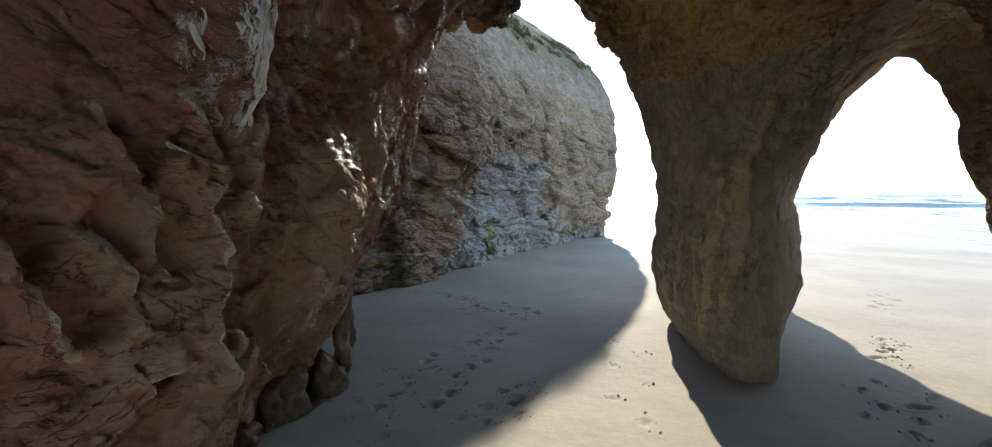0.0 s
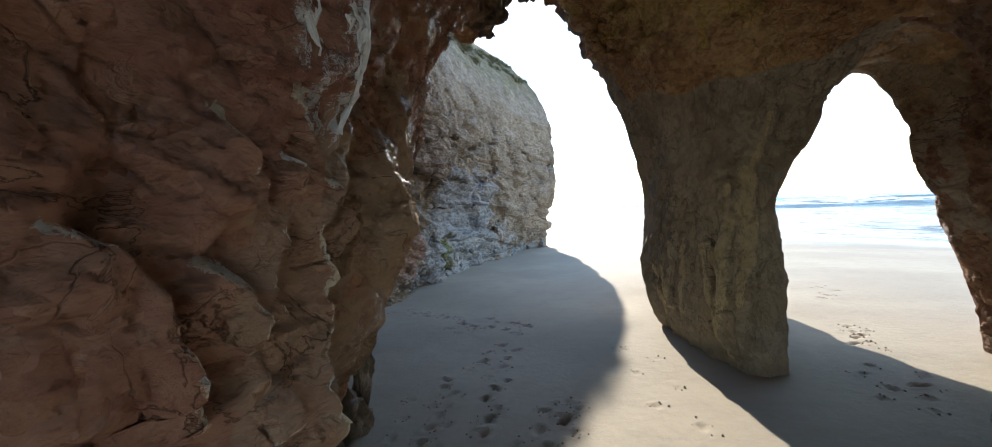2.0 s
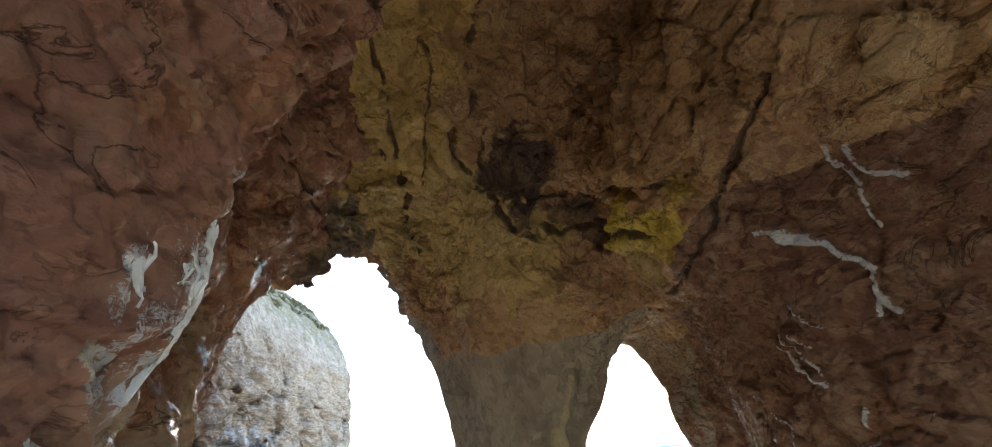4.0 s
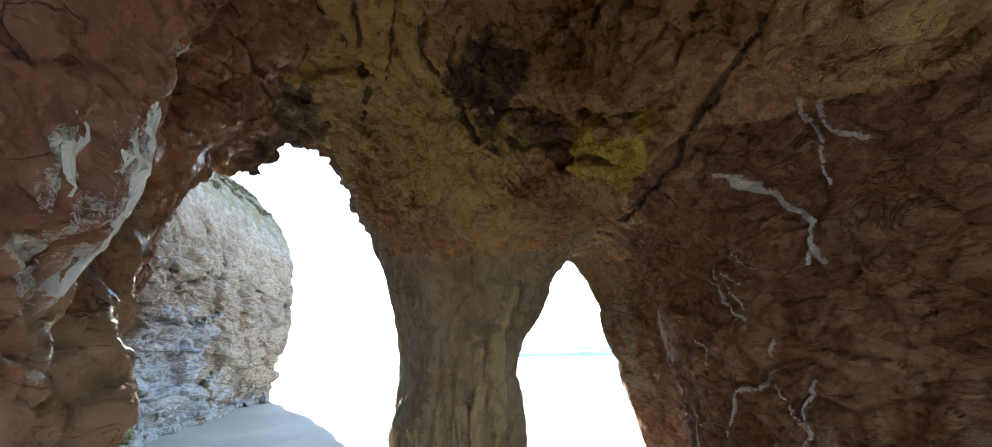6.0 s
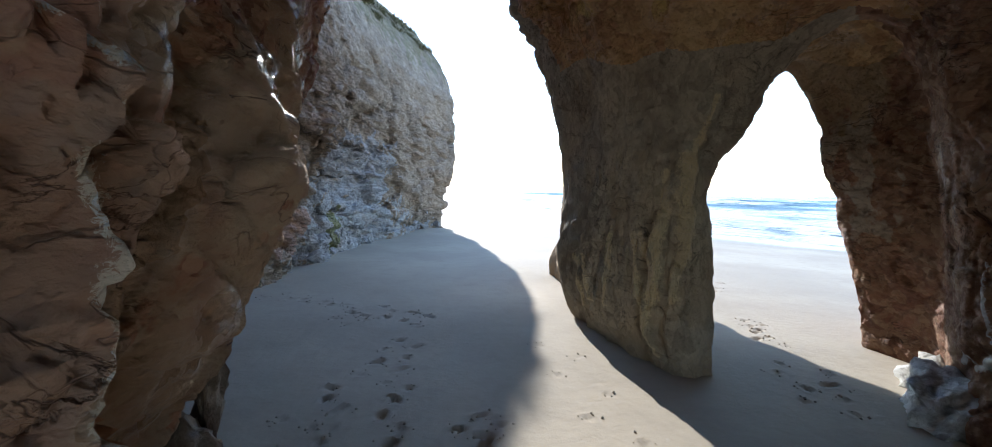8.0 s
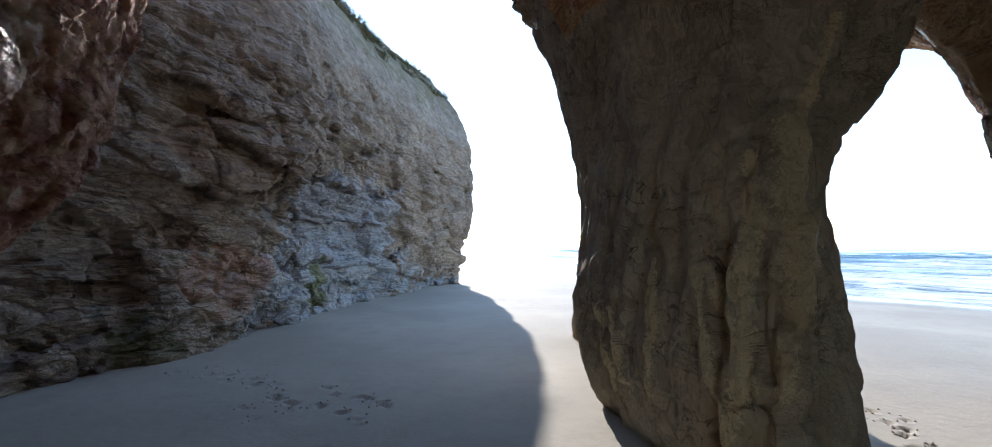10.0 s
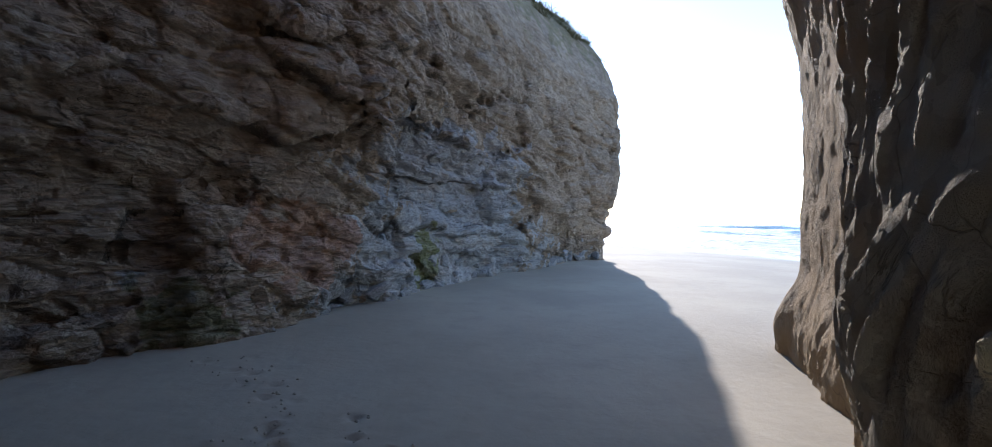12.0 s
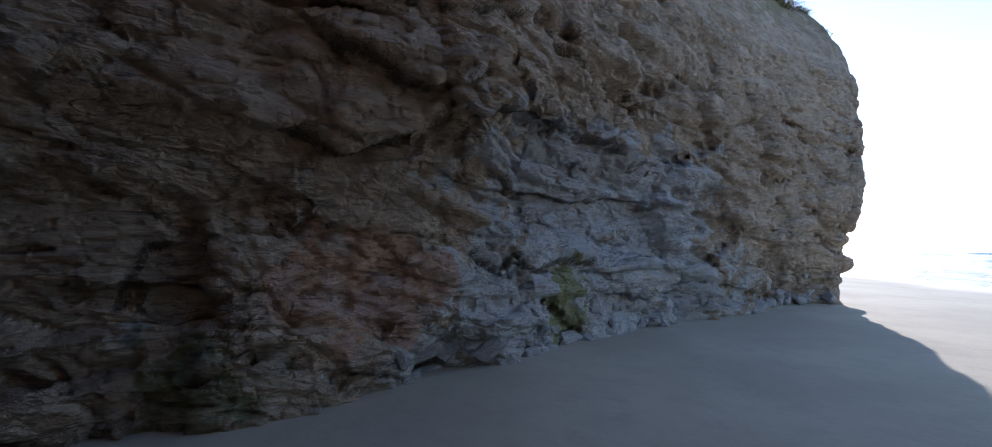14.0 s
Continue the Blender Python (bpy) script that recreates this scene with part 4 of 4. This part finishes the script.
def lump(name, centre, radii, turn, material, seed, rough=0.16, level=4, cuts=9):
    """A broken stone: a round body cut into facets and roughened."""
    bm = bmesh.new()
    bmesh.ops.create_icosphere(bm, subdivisions=level, radius=1.0)
    v = np.array([q.co[:] for q in bm.verts])
    rng = np.random.default_rng(seed)
    for _ in range(cuts):
        d = rng.normal(0, 1, 3)
        d /= np.linalg.norm(d)
        v -= np.clip(v @ d - rng.uniform(0.45 if cuts > 9 else 0.55, 0.8), 0, 9)[:, None] * d[None, :]
    w = v * np.array(radii)
    n = v / np.linalg.norm(v, axis=1, keepdims=True)
    off = rough * min(radii) * (0.6 * facets(*(w + seed).T, 0.5 * min(radii), seed) + fbm(*(w + seed).T, 0.35 * min(radii), 3, seed))
    w = w + off[:, None] * n
    for q, c in zip(bm.verts, w):
        q.co = c
    me = bpy.data.meshes.new(name)
    bm.to_mesh(me)
    bm.free()
    for f in me.polygons:
        f.use_smooth = cuts <= 9
    me.materials.append(material)
    ob = new(name, me)
    ob.matrix_world = pose(*centre, *turn)
    return ob


def stone_material(name, dark, light):
    mat, tree, bsdf = nodes_of(name)
    g = Graph(tree)
    tone = g.node("ShaderNodeObjectInfo").outputs["Random"]
    colour = g.mix(g.ramp(g.noise(5.0, 8.0, 0.7, distort=0.6), 0.35, 0.65), dark, light)
    colour = g.mix(g.math("MULTIPLY", tone, 0.3), colour, dark)
    colour = g.mix(g.math("MULTIPLY", g.ramp(g.noise(24.0, 6.0, 0.7), 0.5, 0.35), 0.4), colour, tuple(0.4 * c for c in dark))
    g.put(bsdf.inputs["Base Color"], colour)
    bsdf.inputs["Roughness"].default_value = 0.6
    g.put(bsdf.inputs["Normal"], g.bump(g.noise(22.0, 8.0, 0.7), 1.0, 0.03))
    return mat


crusted_stone = stone_material("crusted_stone", (0.30, 0.30, 0.28), (0.68, 0.70, 0.69))
brown_stone = stone_material("brown_stone", (0.16, 0.115, 0.08), (0.32, 0.24, 0.17))
grey_stone = stone_material("grey_stone", (0.22, 0.22, 0.22), (0.46, 0.47, 0.48))
for centre, radii, turn, seed, label in (
        ((4.5, 4.45, 0.02), (0.25, 0.42, 0.3), (0, 0, -30), 3, "pale barnacle-crusted boulder against the cave wall"),
        ((3.95, 4.02, 0.05), (0.28, 0.5, 0.36), (0, 10, -35), 4, "pale crusted boulder half buried in sand")):
    tagged(lump("boulder", centre, radii, turn, crusted_stone, seed, 0.22), label, "boulder", group="boulders by the wall")
tagged(lump("rock_slab", (-1.12, 4.0, 0.4), (0.09, 0.2, 0.62), (4, 6, 12), brown_stone, 8, 0.3), "upright flat brown rock slab leaning on the wall", "rock slab")
for centre, radii, turn, seed in (((-1.15, 3.2, 0.1), (0.22, 0.34, 0.3), (0, 0, 20), 12), ((-1.1, 3.7, 0.12), (0.18, 0.26, 0.34), (10, 0, 40), 13), ((-1.2, 2.75, 0.1), (0.2, 0.3, 0.25), (0, 8, 70), 14)):
    tagged(lump("boulder", centre, radii, turn, brown_stone, seed, 0.2), "rough brown boulder at the foot of the wall", "boulder", group="boulders by the wall")

# blocks that break from the cliff's foot
shapes = [lump("block", (0, 0, 0), (1, 1, 1), (0, 0, 0), grey_stone, 30 + i, 0.06, level=2, cuts=16) for i in range(5)]
meshes = [o.data for o in shapes]
for o in shapes:
    bpy.data.objects.remove(o)
rng = np.random.default_rng(21)
foot = [(9.6, -2.45), (10.0, -2.3), (12.0, -2.25), (15.2, -1.7), (18.2, -0.9), (20.6, 0.0), (21.0, 0.1)]
for i in range(96):
    y = 9.7 + 11.2 * (i + rng.uniform(-0.4, 0.4)) / 96
    x = float(np.interp(y, [f[0] for f in foot], [f[1] for f in foot]))
    hit = cliff_skin.ray_cast(Vector((x + 2.0, y - 0.4, 0.15 + 0.35 * rng.random() ** 2)), Vector((-1, 0.1, 0)))
    if hit[0] is None:
        continue
    size = rng.uniform(0.1, 0.24)
    ob = new("block", meshes[i % 5])
    ob.parent = built["cliff"]
    z = hit[0].z if i % 3 == 0 else -0.1 + 0.4 * size
    ob.matrix_world = pose(hit[0].x - 0.25 * size, hit[0].y, z, *rng.uniform(-25, 25, 3)) @ Matrix.Diagonal((size * 0.8, size * rng.uniform(0.8, 1.5), size * rng.uniform(0.6, 1.1), 1))


def leaf_material():
    mat, tree, bsdf = nodes_of("dry_grass")
    g = Graph(tree)
    tone = g.node("ShaderNodeNewGeometry").outputs["Random Per Island"]
    g.put(bsdf.inputs["Base Color"], g.mix(tone, (0.07, 0.08, 0.03), (0.2, 0.17, 0.09)))
    bsdf.inputs["Roughness"].default_value = 0.7
    return mat


dry_grass = leaf_material()


def tuft(seed):
    """Mesh of one clump of drooping blades."""
    rng = np.random.default_rng(seed)
    verts, faces = [], []
    for _ in range(70):
        a, reach, tall = rng.uniform(0, 6.28), rng.uniform(0.1, 0.42), rng.uniform(0.1, 0.32)
        bx, by = rng.normal(0, 0.09, 2)
        k = len(verts)
        for f in (0, 0.4, 0.75, 1.0):
            w = 0.012 * (1.05 - f)
            x, y, z = bx + math.cos(a) * reach * f, by + math.sin(a) * reach * f, tall * (f * 2.1 - 1.7 * f * f) - 0.04
            verts += [(x - math.sin(a) * w, y + math.cos(a) * w, z), (x + math.sin(a) * w, y - math.cos(a) * w, z)]
        faces += [(k + 2 * c, k + 2 * c + 1, k + 2 * c + 3, k + 2 * c + 2) for c in range(3)]
    me = bpy.data.meshes.new("grass_tuft")
    me.from_pydata(verts, [], faces)
    me.materials.append(dry_grass)
    return me


tufts = [tuft(60 + i) for i in range(4)]
rng = np.random.default_rng(33)
for i in range(46):
    y = rng.uniform(13, 21.0)
    from_side = Vector((6.0, y, rng.uniform(7.3, 8.8)))
    hit = cliff_skin.ray_cast(from_side, Vector((-1, 0.05, -0.12)).normalized())
    if hit[0] is None or hit[0].x < -6:
        continue
    size = rng.uniform(0.6, 1.2)
    ob = tagged(new("grass_tuft", tufts[i % 4]), "drooping green-brown grass tuft on the cliff edge", "grass", "grass on the cliff")
    ob.matrix_world = pose(*(hit[0] - 0.03 * hit[1]), rng.uniform(-20, 20), rng.uniform(10, 50), rng.uniform(-40, 40)) @ Matrix.Scale(size, 4)


# crumbs of sand thrown up round the tracks
def sand_crumbs():
    rng = np.random.default_rng(41)
    verts, faces = [], []
    for px, py, turn, size, deep in footprints():
        for _ in range(5):
            r, a, s = size * rng.uniform(0.8, 2.0), rng.uniform(0, 6.28), rng.uniform(0.005, 0.014)
            x, y = px + r * math.cos(a), py + r * math.sin(a)
            z = float(beach_height(np.array([x]), np.array([y]))[0]) + 0.4 * s
            k = len(verts)
            ring = [(s * rng.uniform(0.7, 1.2) * math.cos(b), s * rng.uniform(0.7, 1.2) * math.sin(b)) for b in (0, 1.26, 2.51, 3.77, 5.03)]
            verts += [(x + u, y + v, z) for u, v in ring] + [(x, y, z + 0.8 * s), (x, y, z - s)]
            faces += [(k + c, k + (c + 1) % 5, k + 5) for c in range(5)] + [(k + (c + 1) % 5, k + c, k + 6) for c in range(5)]
    me = bpy.data.meshes.new("sand_crumbs")
    me.from_pydata(verts, [], faces)
    me.materials.append(beach_sand)
    tagged(new("sand_crumbs", me), "small crumbs of sand beside the footprints", "sand", kind="stuff")


sand_crumbs()
